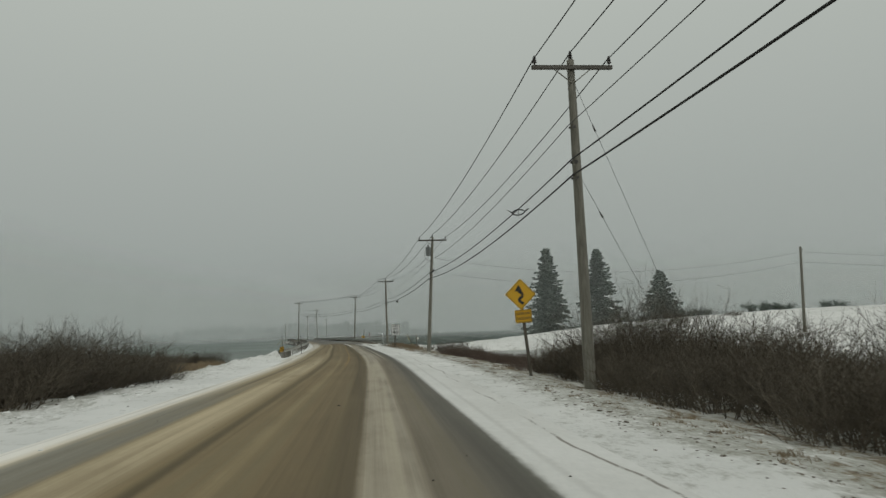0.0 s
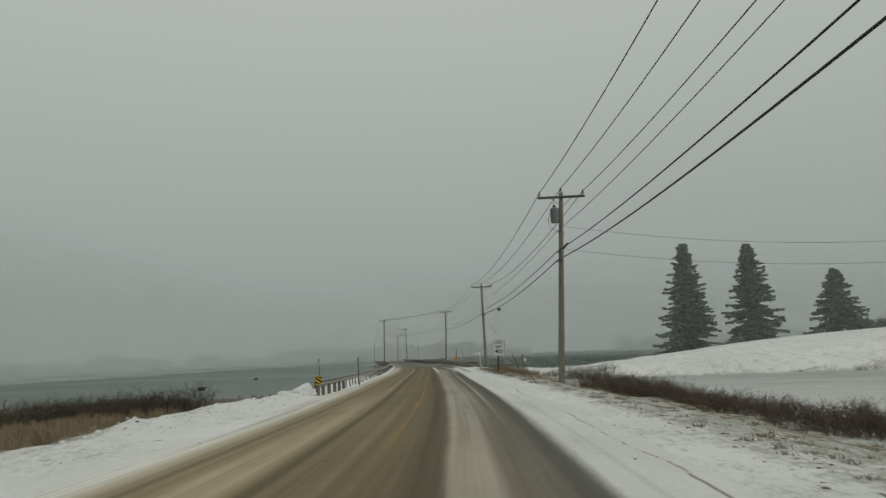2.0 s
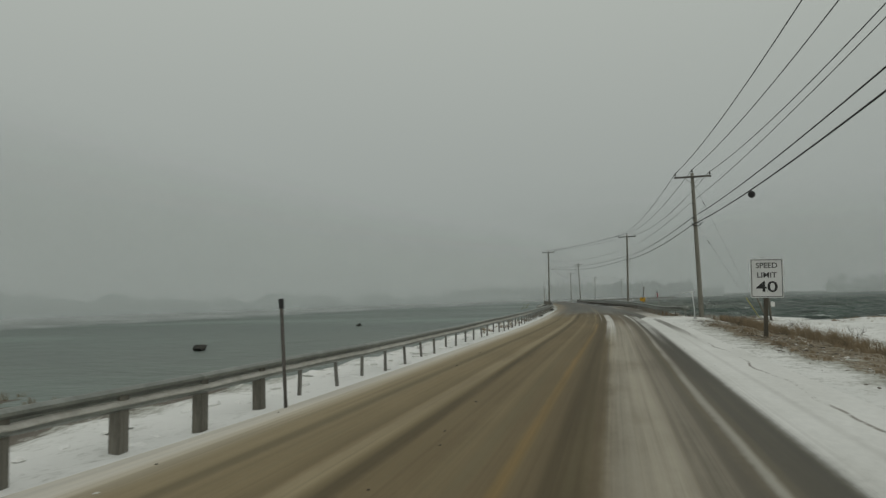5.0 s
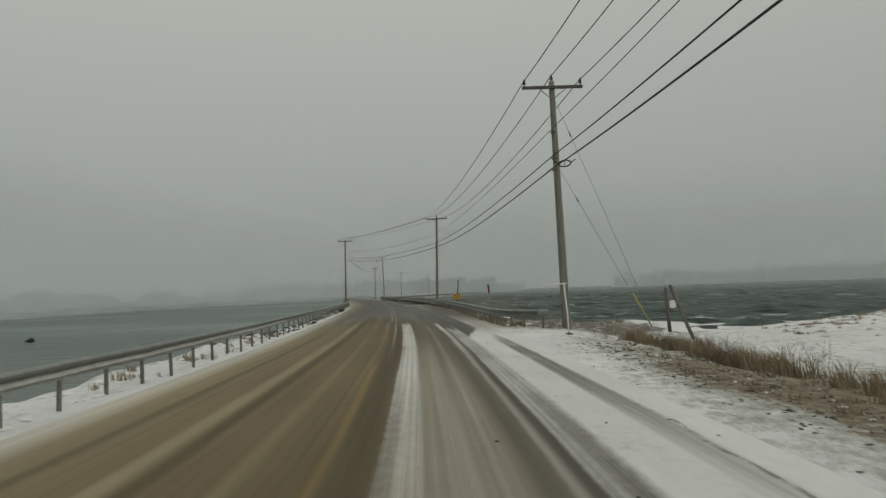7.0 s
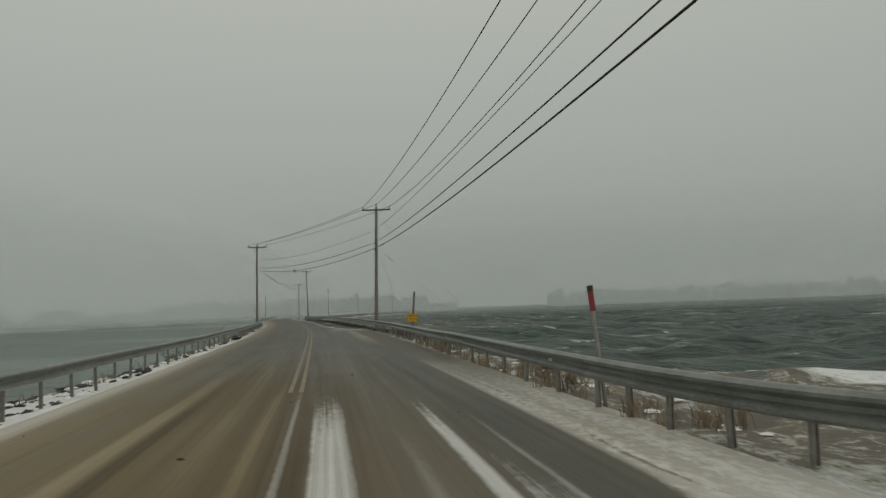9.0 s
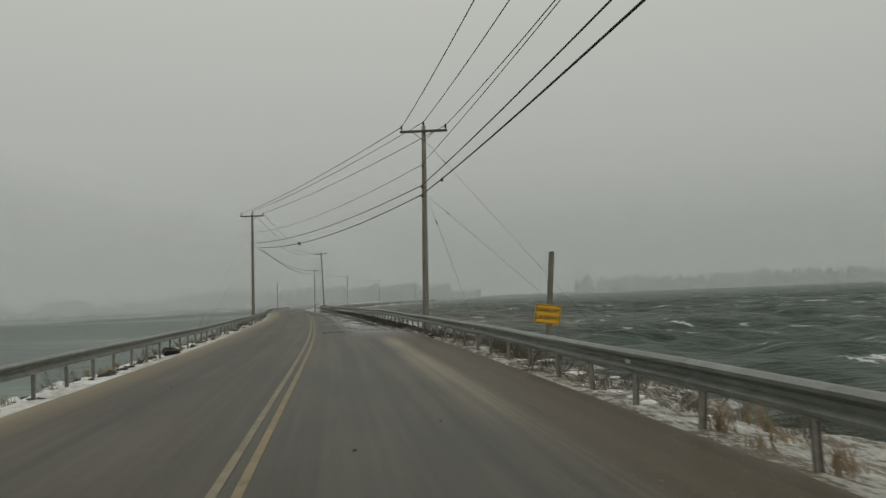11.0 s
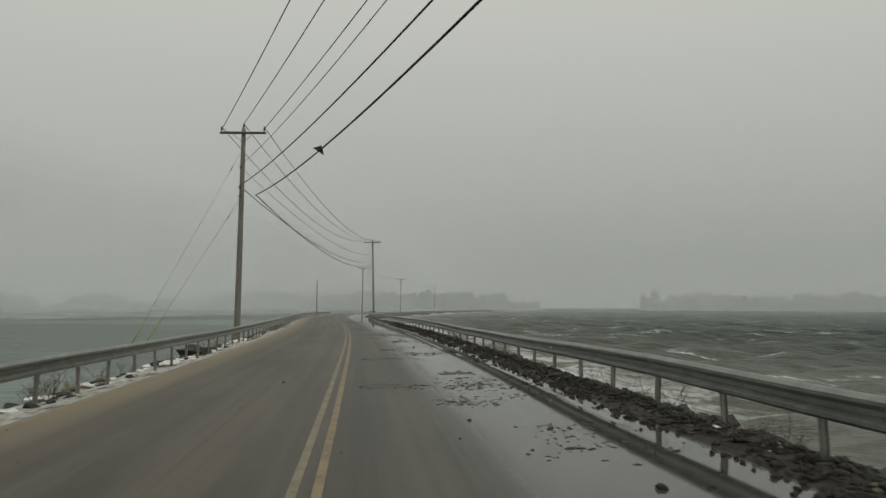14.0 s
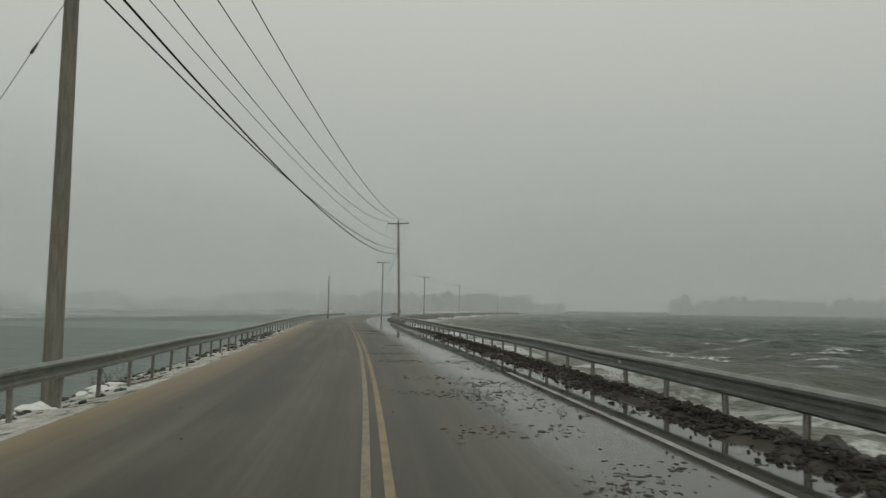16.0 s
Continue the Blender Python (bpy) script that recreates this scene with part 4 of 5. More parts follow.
def wood_post_mesh():
    bm = bmesh.new()
    box(bm, (0.17, 0.20, 1.3), Matrix.Translation((0.03, 0, -0.52)), 0.012)
    mesh = bpy.data.meshes.new("wooden_post")
    bm.to_mesh(mesh)
    bm.free()
    mesh.materials.append(POST_WOOD)
    return mesh


BEAM, POST, WOOD_POST = beam_mesh(3.81), post_mesh(), wood_post_mesh()
# height of the beam's middle along the road, landward and seaward
RAIL_HEIGHT = {-1: ((62, 92, 112, 330), (0.29, 0.30, 0.38, 0.37)), 1: ((112, 158, 172, 182, 193, 330), (0.54, 0.52, 0.58, 0.62, 0.54, 0.54))}
RAIL_Z = 0.55
bm = bmesh.new()
ledge = [(-0.006, -0.012), (-0.010, 0.012), (-0.050, -0.008), (-0.088, -0.045), (-0.088, -0.060), (-0.083, -0.064)]
ends = [[bm.verts.new((x, y, z - 0.012 * (y in (0.25, 3.7)))) for x, z in ledge] for y in (0.0, 0.25, 0.9, 2.0, 3.1, 3.7, 3.85)]
for a, b in zip(ends, ends[1:]):
    for n in range(len(ledge) - 1):
        bm.faces.new((a[n], a[n + 1], b[n + 1], b[n]))
bm.faces.new(ends[0])
bm.faces.new(ends[-1][::-1])
bmesh.ops.recalc_face_normals(bm, faces=bm.faces[:])
SNOW_LEDGE = bpy.data.meshes.new("snow_strip")
bm.to_mesh(SNOW_LEDGE)
bm.free()
SNOW_LEDGE.materials.append(SLUSH)
bm = bmesh.new()
box(bm, (0.02, 0.16, 0.05), None, 0.004)
TAB = bpy.data.meshes.new("reflector")
bm.to_mesh(TAB)
bm.free()
TAB.materials.append(SIGN_WHITE)


def guardrail(side, line, y0, y1, wooden, label, bent=0.0):
    """W-beam lengths lapped along a line of posts."""
    rail = thing("guardrail", Matrix.Translation((line(y0), y0, 0)), label, "guardrail")
    home = rail.matrix_basis.inverted()
    y, n, rng = y0, 0, random.Random(11)

    def at(v):
        return Vector((line(v), v, along_line(v, *RAIL_HEIGHT[side]) + 0.015 * math.sin(v * 0.21) - 0.01 * math.sin(v * 0.57)))

    while y < y1:
        run = 1.0 if y < bent else 3.78
        k = y + run
        a, b = (at(y), at(k)) if side > 0 else (at(k), at(y))
        along = (b - a).normalized()
        across = along.cross(Vector((0, 0, 1))).normalized()
        m = Matrix((across, along, across.cross(along))).transposed().to_4x4()
        m.translation = a
        ob = None
        if run > 3:
            ob = new("beam", BEAM)
            ob.parent = rail
            ob.matrix_basis = home @ m
        elif y == y0:
            part("beam", bent_beam(at, y0, y0 + run * math.ceil((bent - y0) / run) + 0.06, home), STEEL, rail)
        if side < 0 and y < 118:
            lying = new("snow_strip", SNOW_LEDGE)
            lying.parent = ob
            lying["label"] = "blown snow lying along the beam"
        if side > 0 and ob and n % 6 == 0:
            tab = new("reflector", TAB)
            tab.parent = ob
            tab.matrix_basis = Matrix.Translation((-0.02, 1.9, 0.0))
        turn = math.degrees(math.atan2(-across.y, -across.x)) if side < 0 else math.degrees(math.atan2(across.y, across.x))
        for h in (0, 1) if run > 3 else (0,):
            p = at(y + 1.905 * h)
            post = new("wooden_post" if n < wooden else "post", WOOD_POST if n < wooden else POST)
            post.parent = rail
            post.matrix_basis = home @ pose(p.x + side * 0.085, p.y, p.z, rng.uniform(-3, 3), rng.uniform(-3, 3), turn)
            n += 1
        y = k
    return rail, home


guardrail(-1, rail_left, 63.2, 325, 6, "galvanised W-beam guardrail with snow beneath it, on the landward side")
right_rail, home_r = guardrail(1, rail_right, 111.9, 325, 0, "galvanised W-beam guardrail on the seaward side of the causeway", 117.5)
# flattened end shoe of the seaward rail, bent away from the road
bm = bmesh.new()
ex = rail_right(111.9)
tube(bm, [(ex - 0.08, 111.98, RAIL_Z + 0.01), (ex + 0.06, 111.84, RAIL_Z), (ex + 0.20, 111.72, RAIL_Z - 0.005), (ex + 0.31, 111.68, RAIL_Z - 0.01)], [0.15, 0.155, 0.155, 0.14], 12)
for v in bm.verts:
    v.co.y = 111.78 + (v.co.y - 111.78) * 0.40
end_piece = part("end_piece", bm, STEEL, right_rail)
end_piece.matrix_basis = home_r


# ---- signs and markers ----
def sign_post(parent, height, material=POST_WOOD, size=0.10, lean=(0, 0), deep=0.6):
    bm = bmesh.new()
    m = Matrix.Translation((0, 0.08, (height - deep) / 2))
    shear = Matrix(((1, 0, lean[0] / max(height, 0.1), 0), (0, 1, lean[1] / max(height, 0.1), 0), (0, 0, 1, 0), (0, 0, 0, 1)))
    box(bm, (size, size * 0.9, height + deep), shear @ m, 0.008)
    return part("post", bm, material, parent)


def bolts(parent, at):
    for p in at:
        bm = bmesh.new()
        tube(bm, [p, (p[0], p[1] - 0.012, p[2])], 0.014, 8)
        part("bolt", bm, STEEL_POST, parent)


def yellow_plaque(parent, z, x=0.0, w=0.61, h=0.46, tilt=0.0):
    bm = bmesh.new()
    plate(bm, round_rect(w, h, 0.04), 0.006)
    panel = part("plaque", bm, YELLOW, parent, "yellow plaque with black words")
    panel.matrix_basis = pose(x, 0.01, z, 0, tilt, 0)
    bm = bmesh.new()
    frame_plate(bm, w - 0.03, h - 0.03, 0.03, 0.014, 0.003)
    part("border", bm, SIGN_BLACK, panel).matrix_basis = Matrix.Translation((0, -0.006, 0))
    lettering("NARROW", 0.135, SIGN_BLACK, panel, Matrix.Translation((0, -0.007, 0.09)), wide=0.86)
    lettering("CAUSEWAY", 0.135, SIGN_BLACK, panel, Matrix.Translation((0, -0.007, -0.08)), wide=0.76)


# winding-road diamond with its plaque
winding = thing("warning_sign", pose(6.69, 26.40, -0.05, 0, 0, 4), "yellow winding-road diamond sign on a weathered wooden post", "road sign")
sign_post(winding, 2.75, POST_DARK, lean=(-0.26, 0))
bm = bmesh.new()
plate(bm, round_rect(0.80, 0.80, 0.045), 0.006)
bmesh.ops.rotate(bm, verts=bm.verts[:], matrix=Matrix.Rotation(radians(45), 3, "Y"))
diamond = part("diamond", bm, YELLOW, winding, "yellow diamond with a black winding arrow")
diamond.matrix_basis = Matrix.Translation((-0.28, 0.0, 2.83))
bm = bmesh.new()
frame_plate(bm, 0.76, 0.76, 0.035, 0.016, 0.003)
bmesh.ops.rotate(bm, verts=bm.verts[:], matrix=Matrix.Rotation(radians(45), 3, "Y"))
part("border", bm, SIGN_BLACK, diamond).matrix_basis = Matrix.Translation((0, -0.006, 0))
# the winding arrow: a snaking band with a head
bm = bmesh.new()
band = []
for k in range(25):
    f = k / 24
    band.append((0.088 * math.sin(2.2 + f * 8.6) * (1 - 0.15 * f) + 0.03 * (1 - f), -0.34 + 0.48 * f))
for (x0, z0), (x1, z1) in zip(band, band[1:]):
    dx, dz = x1 - x0, z1 - z0
    q = 0.05 / math.hypot(dx, dz)
    vs = [bm.verts.new(c) for c in ((x0 - dz * q, 0, z0 + dx * q), (x0 + dz * q, 0, z0 - dx * q), (x1 + dz * q, 0, z1 - dx * q), (x1 - dz * q, 0, z1 + dx * q))]
    bm.faces.new(vs)
hx, hz = band[-1]
bm.faces.new([bm.verts.new(c) for c in ((hx - 0.14, 0, hz - 0.03), (hx + 0.14, 0, hz - 0.03), (hx + 0.01, 0, hz + 0.20))])
part("arrow", bm, SIGN_BLACK, diamond).matrix_basis = Matrix.Translation((0, -0.0065, 0))
bolts(winding, [(-0.26, -0.006, 2.56), (-0.30, -0.006, 3.01)])
yellow_plaque(winding, 2.05, -0.20, tilt=-3)

# second plaque, alone on a tall leaning post behind the seaward rail
narrow = thing("warning_sign", pose(-4.5, 149.8, -0.6, 0, 0, 3), "yellow NARROW CAUSEWAY plaque on a leaning wooden post", "road sign")
sign_post(narrow, 3.05, lean=(0.26, 0), size=0.115)
yellow_plaque(narrow, 1.57, 0.08, tilt=8)

# speed limit
speed = thing("speed_limit_sign", pose(1.88, 87.3, -0.35, 0, 0, 3), "white SPEED LIMIT 40 sign on a dark wooden post", "road sign")
sign_post(speed, 2.15, POST_DARK, size=0.13, lean=(0.10, 0))
W, Ht = 1.02, 1.30
bm = bmesh.new()
plate(bm, round_rect(W, Ht, 0.06), 0.008)
panel = part("panel", bm, SIGN_WHITE, speed, "white panel with black figures")
panel.matrix_basis = pose(0.13, 0.0, 2.28, 0, 1.5, 0)
bm = bmesh.new()
frame_plate(bm, W - 0.05, Ht - 0.05, 0.045, 0.022, 0.003)
part("border", bm, SIGN_BLACK, panel).matrix_basis = Matrix.Translation((0, -0.007, 0))
lettering("SPEED", 0.25, SIGN_BLACK, panel, Matrix.Translation((0, -0.008, 0.42)), wide=1.0)
lettering("LIMIT", 0.25, SIGN_BLACK, panel, Matrix.Translation((0, -0.008, 0.10)), wide=1.05)
lettering("40", 0.50, SIGN_BLACK, panel, Matrix.Translation((0, -0.008, -0.30)), wide=1.35)
bolts(speed, [(0.13, -0.008, 2.75), (0.13, -0.008, 1.85)])

# hazard marker at the rail's start
marker = thing("hazard_marker", pose(-7.5, 62.55, -0.15, 0, 0, 4), "yellow and black striped hazard marker on a steel post", "road marker")
sign_post(marker, 0.75, STEEL_POST, 0.09)
bm = bmesh.new()
plate(bm, round_rect(0.34, 0.42, 0.02), 0.006)
panel = part("panel", bm, YELLOW, marker)
panel.matrix_basis = Matrix.Translation((0, 0, 0.63))
for c in (-0.24, -0.02, 0.20):
    # slanting bars clipped to the panel
    pts = [(x, z) for x, z in ((-0.17, c + 0.22), (-0.17, c + 0.11), (0.17, c - 0.13), (0.17, c - 0.02))]
    pts = [(x, min(max(z, -0.21), 0.21)) for x, z in pts]
    bm = bmesh.new()
    bm.faces.new([bm.verts.new((x, 0, z)) for x, z in pts])
    bmesh.ops.solidify(bm, geom=bm.faces[:], thickness=0.002)
    part("stripe", bm, SIGN_BLACK, panel).matrix_basis = Matrix.Translation((0, -0.006, 0))
bm = bmesh.new()
tube(bm, [(0.04, 0.08, 0.5), (0.03, 0.08, 1.2), (0.0, 0.08, 1.68)], 0.028, 8)
part("rod", bm, STEEL_POST, marker)
bm = bmesh.new()
tube(bm, [(0.0, 0.08, 1.64), (0.0, 0.08, 1.73)], 0.04, 8)
part("cap", bm, SIGN_BLACK, marker)


def delineator(m, height, top, top_mat, label, radius=0.032):
    ob = thing("delineator", m, label, "road marker")
    bm = bmesh.new()
    tube(bm, [(0, 0, -0.5), (0, 0, height - top)], radius, 8)
    part("stake", bm, ARM_WOOD if top_mat is SIGN_BLACK else STEEL_POST, ob)
    bm = bmesh.new()
    box(bm, (0.085, 0.03, top), Matrix.Translation((0, 0, height - top / 2)), 0.006)
    part("reflector", bm, top_mat, ob)
    bm = bmesh.new()
    box(bm, (0.087, 0.034, 0.09), Matrix.Translation((0, 0, height + 0.03)), 0.006)
    part("cap", bm, SIGN_BLACK, ob)


delineator(pose(-7.0, 71.4, -0.1, 0, -2, 0), 1.62, 0.08, SIGN_BLACK, "thin dark delineator stake behind the guardrail", 0.03)
delineator(pose(-1.96, 118.2, -0.35, 0, -5, 8), 2.0, 0.30, RED, "steel delineator stake with a red reflector top")


def bare_post(m, height, size, label, material=POST_WOOD, extra=False):
    ob = thing("wooden_post", m, label, "post")
    bm = bmesh.new()
    tube(bm, [(0, 0, -0.5), (0, 0, height * 0.5), (0.01, 0, height - 0.02), (0.01, 0.01, height)], [size, size * 0.95, size * 0.9, size * 0.7], 10)
    part("shaft", bm, material, ob)
    if extra:
        bm = bmesh.new()
        plate(bm, round_rect(0.26, 0.34, 0.1), 0.06)
        part("snow_cap", bm, SNOW, ob, "lump of white stuck to the post").matrix_basis = Matrix.Translation((0.22, -0.04, 0.95))
    return ob


bare_post(pose(4.4, 109.3, -0.2, 0, -21, 0), 1.75, 0.06, "leaning grey wooden post in the snow")
bare_post(pose(5.35, 115.65, -0.35, 0, -3, 0), 1.65, 0.08, "short grey wooden post with a white reflector on the bank", extra=True)
white = thing("pipe_marker", pose(0.2, 108.2, -0.06), "white pipe post with a horizontal arm in the snow", "post")
bm = bmesh.new()
tube(bm, [(0.03, 0, -0.3), (0.0, 0, 0.7), (-0.08, 0, 1.70)], 0.024, 8)
part("upright", bm, SIGN_WHITE, white)
bm = bmesh.new()
tube(bm, [(0.02, 0, 1.67), (-0.4, 0, 1.63), (-0.74, 0, 1.58)], 0.019, 8)
part("arm", bm, SIGN_WHITE, white)
bm = bmesh.new()
lump(bm, 0.16, (0.03, 0, 0.02), 3.0)
part("foot_stone", bm, STONE, white)


# ---- plants ----
def twig_mesh(name, seed, height, spread, stems, material, thick=0.012, fork=3, droop=0.25):
    """Many thin forking stems rising from one clump, as one mesh."""
    rng = random.Random(seed)
    verts, faces = [], []

    def stem(a, b, r0, r1):
        n = len(verts)
        w = (b - a).normalized()
        s = w.cross(Vector((0.3, 0.5, 0.8))).normalized()
        u = w.cross(s)
        for p, r in ((a, r0), (b, r1)):
            verts.extend((p + r * (math.cos(k * 2.094) * s + math.sin(k * 2.094) * u))[:] for k in range(3))
        faces.extend((n + k, n + (k + 1) % 3, n + 3 + (k + 1) % 3, n + 3 + k) for k in range(3))

    def grow(p, way, length, r, depth):
        bits = 3
        for k in range(bits):
            way = (way + Vector((rng.gauss(0, 0.22), rng.gauss(0, 0.22), rng.gauss(0.02, 0.14)))).normalized()
            q = p + way * length / bits
            stem(p, q, r * (1 - 0.22 * k), r * (1 - 0.22 * (k + 1)))
            p = q
            if depth > 0:
                for _ in range(fork - 1):
                    side = (way + Vector((rng.gauss(0, 0.75), rng.gauss(0, 0.75), rng.gauss(0.15, 0.4)))).normalized()
                    grow(p, side, length * rng.uniform(0.35, 0.6), r * 0.55, depth - 1)

    for _ in range(stems):
        a, d = rng.uniform(0, 2 * math.pi), spread * 0.75 * math.sqrt(rng.random())
        root = Vector((d * math.cos(a), d * math.sin(a), -0.12))
        out = Vector((math.cos(a), math.sin(a), 0)) * rng.uniform(0, droop + 0.4)
        grow(root, (Vector((0, 0, 1)) + out).normalized(), height * rng.uniform(0.45, 0.95), thick * rng.uniform(0.7, 1.3), 2)
    mesh = bpy.data.meshes.new(name)
    mesh.from_pydata(verts, [], faces)
    mesh.materials.append(material)
    return mesh


def plant(name, mesh, x, y, turn, scale, label, category, group="", wide=1.0):
    ob = tagged(new(name, mesh), label, category, group)
    ob.matrix_basis = pose(x, y, land_z(x, y) - 0.03, 0, 0, turn) @ Matrix.Diagonal((scale * wide, scale * wide, scale, 1))
    return ob


rng = random.Random(5)
TALL = [twig_mesh("shrub", 20 + n, 1.75, 1.2, 34, TWIG, 0.012) for n in range(4)]
DENSE = [twig_mesh("shrub", 40 + n, 1.15, 1.1, 46, TWIG, 0.012) for n in range(3)]
LOW = [twig_mesh("shrub", 60 + n, 0.8, 1.0, 46, TWIG_RED, 0.010) for n in range(3)]
WEEDS = [twig_mesh("weed", 80 + n, 0.6, 0.35, 9, TWIG, 0.006) for n in range(2)]
# hedge beside the road, dense low growth with taller stems over it
y = 4.0
while y < 33:
    for row in range(5):
        x = middle(y) + 8.7 - 0.5 * (1 - smooth(16, 24, y)) + row * 1.35 + rng.uniform(-0.5, 0.5)
        tall = 1.12 if 22 < y < 30 else 0.98
        if y > 30:
            tall *= 0.85
        kind = rng.choice(TALL if (row > 0 and rng.random() < 0.4) else DENSE)
        plant("shrub", kind, x, y + rng.uniform(-0.6, 0.6), rng.uniform(0, 360), tall * rng.uniform(0.78, 1.1),
              "bare brown twiggy shrub in the roadside hedge", "shrub", "shrubs of the roadside hedge")
    y += 1.35
y = 33.0
while y < 64:
    for row in range(2):
        x = middle(y) + 8.4 + row * 1.0 + rng.uniform(-0.4, 0.4)
        plant("shrub", rng.choice(LOW), x, y + rng.uniform(-0.5, 0.5), rng.uniform(0, 360), rng.uniform(0.85, 1.2) * (0.62 if y < 52 else 0.74),
              "low reddish-brown bare shrub along the verge", "shrub", "low shrubs along the verge", 1.15)
    y += 1.15
for x, y, s, w in ((8.0, 57.5, 0.85, 1.0), (8.8, 58.2, 0.7, 1.0), (6.6, 73.2, 0.72, 1.1), (7.5, 74.6, 0.75, 1.2), (8.6, 73.4, 0.7, 1.1), (7.8, 71.5, 0.62, 1.2),
                   (5.6, 79.0, 0.5, 1.0), (9.8, 72.5, 0.6, 1.1), (38.0, 92.0, 0.9, 1.5), (49.0, 99.0, 0.7, 1.5)):
    plant("shrub", rng.choice(TALL + DENSE), x, y, rng.uniform(0, 360), s, "bare twiggy shrub standing alone in the snow", "shrub", "lone shrubs", w)
# thicket on the landward side
for n in range(96):
    y = rng.uniform(17.5, 32.0)
    x = middle(y) - 8.8 + 1.2 * smooth(22, 31, y) - rng.uniform(0, 7.0)
    plant("shrub", rng.choice(TALL if rng.random() < 0.3 else DENSE), x, y, rng.uniform(0, 360), rng.uniform(0.9, 1.28) * (1 - 0.2 * smooth(29, 33, y)),
          "dark bare shrub in the landward thicket", "shrub", "shrubs of the landward thicket", 1.1)
for n in range(26):
    y = rng.uniform(53, 57.3)
    x = -12.0 - rng.uniform(0, 6.8)
    plant("shrub", rng.choice(DENSE), x, y, rng.uniform(0, 360), rng.uniform(0.68, 0.98), "low dark shrub at the edge of the marsh", "shrub", "shrubs at the marsh edge", 1.2)
plant("shrub", TALL[1], -10.9, 55.6, 40, 0.72, "spindly bare sapling at the edge of the marsh", "shrub")
plant("shrub", TALL[2], -11.6, 56.2, 140, 0.6, "spindly bare sapling at the edge of the marsh", "shrub")
for n in range(16):
    y = rng.uniform(84, 112)
    x = middle(y) + rng.uniform(6.0, 11.5)
    plant("weed", rng.choice(WEEDS), x, y, rng.uniform(0, 360), rng.uniform(0.5, 1.0), "dry brown weed stalks poking through snow", "weed", "weeds in the snow")
ARCH = [twig_mesh("shrub", 140 + n, 2.15, 0.7, 7, TWIG, 0.021, fork=3, droop=0.9) for n in range(3)]
for n in range(34):
    y = rng.uniform(9, 31)
    plant("shrub", ARCH[n % 3], middle(y) + rng.uniform(9.0, 14.5), y, rng.uniform(0, 360), rng.uniform(0.55, 0.85),
          "old arching bare shrub with thick dark limbs", "shrub", "arching shrubs of the hedge", 1.15)
SAPLING = [twig_mesh("shrub", 120 + n, 2.5, 1.0, 13, TWIG, 0.010, droop=0.1) for n in range(2)]
for n in range(18):
    y = rng.uniform(23.5, 30)
    plant("shrub", SAPLING[n % 2], middle(y) + rng.uniform(8.6, 12.5), y, rng.uniform(0, 360), rng.uniform(0.9, 1.22),
          "tall spindly bare shrub rising over the hedge", "shrub", "tall shrubs of the hedge")
bush = random.Random(77)
for n in range(12):
    y = bush.uniform(28.6, 32.6)
    plant("shrub", DENSE[n % len(DENSE)], middle(y) + bush.uniform(8.9, 10.6), y, bush.uniform(0, 360), bush.uniform(0.92, 1.12),
          "dense bare bush standing over the end of the hedge", "shrub", "bushes at the end of the hedge")
for n in range(70):
    y = rng.uniform(141, 167)
    plant("weed", rng.choice(WEEDS), rail_right(y) + rng.uniform(0.1, 1.6), y, rng.uniform(0, 360), rng.uniform(0.45, 0.9),
          "tangled brown weed stalks on the snowy bank", "weed", "weeds on the seaward bank", 1.3)
for n in range(60):
    y = rng.uniform(118, 215)
    x = rail_left(y) - rng.uniform(0.35, 1.6) if n % 2 else rail_right(y) + rng.uniform(0.3, 1.3)
    plant("weed", rng.choice(WEEDS), x, y, rng.uniform(0, 360), rng.uniform(0.5, 1.15), "dry brown weed stalks behind the guardrail", "weed", "weeds behind the guardrails")


def grass_field(name, spots, label, blade=0.5, lean=0.55, material=GRASS, width=0.006):
    """Thousands of thin bent blades in tufts, as one mesh."""
    verts, faces = [], []
    for x, y, h in spots:
        z = land_z(x, y) - 0.02
        for _ in range(24):
            a, d = rng.uniform(0, 6.283), rng.uniform(0, 0.16)
            px, py = x + d * math.cos(a), y + d * math.sin(a)
            t, l = h * rng.uniform(0.5, 1.1), lean * rng.uniform(0.2, 1.2)
            dx, dy = l * t * math.cos(a * 1.7) - 0.12 * t, l * t * math.sin(a * 1.7)
            n = len(verts)
            w = width * rng.uniform(0.7, 1.3)
            verts += [(px - w, py, z), (px + w, py, z), (px + dx * 0.4 + w * 0.7, py + dy * 0.4, z + t * 0.62), (px + dx * 0.4 - w * 0.7, py + dy * 0.4, z + t * 0.62), (px + dx, py + dy, z + t)]
            faces += [(n, n + 1, n + 2, n + 3), (n + 3, n + 2, n + 4)]
    mesh = bpy.data.meshes.new(name)
    mesh.from_pydata(verts, [], faces)
    mesh.materials.append(material)
    return tagged(new(name, mesh), label, "grass", kind="stuff")


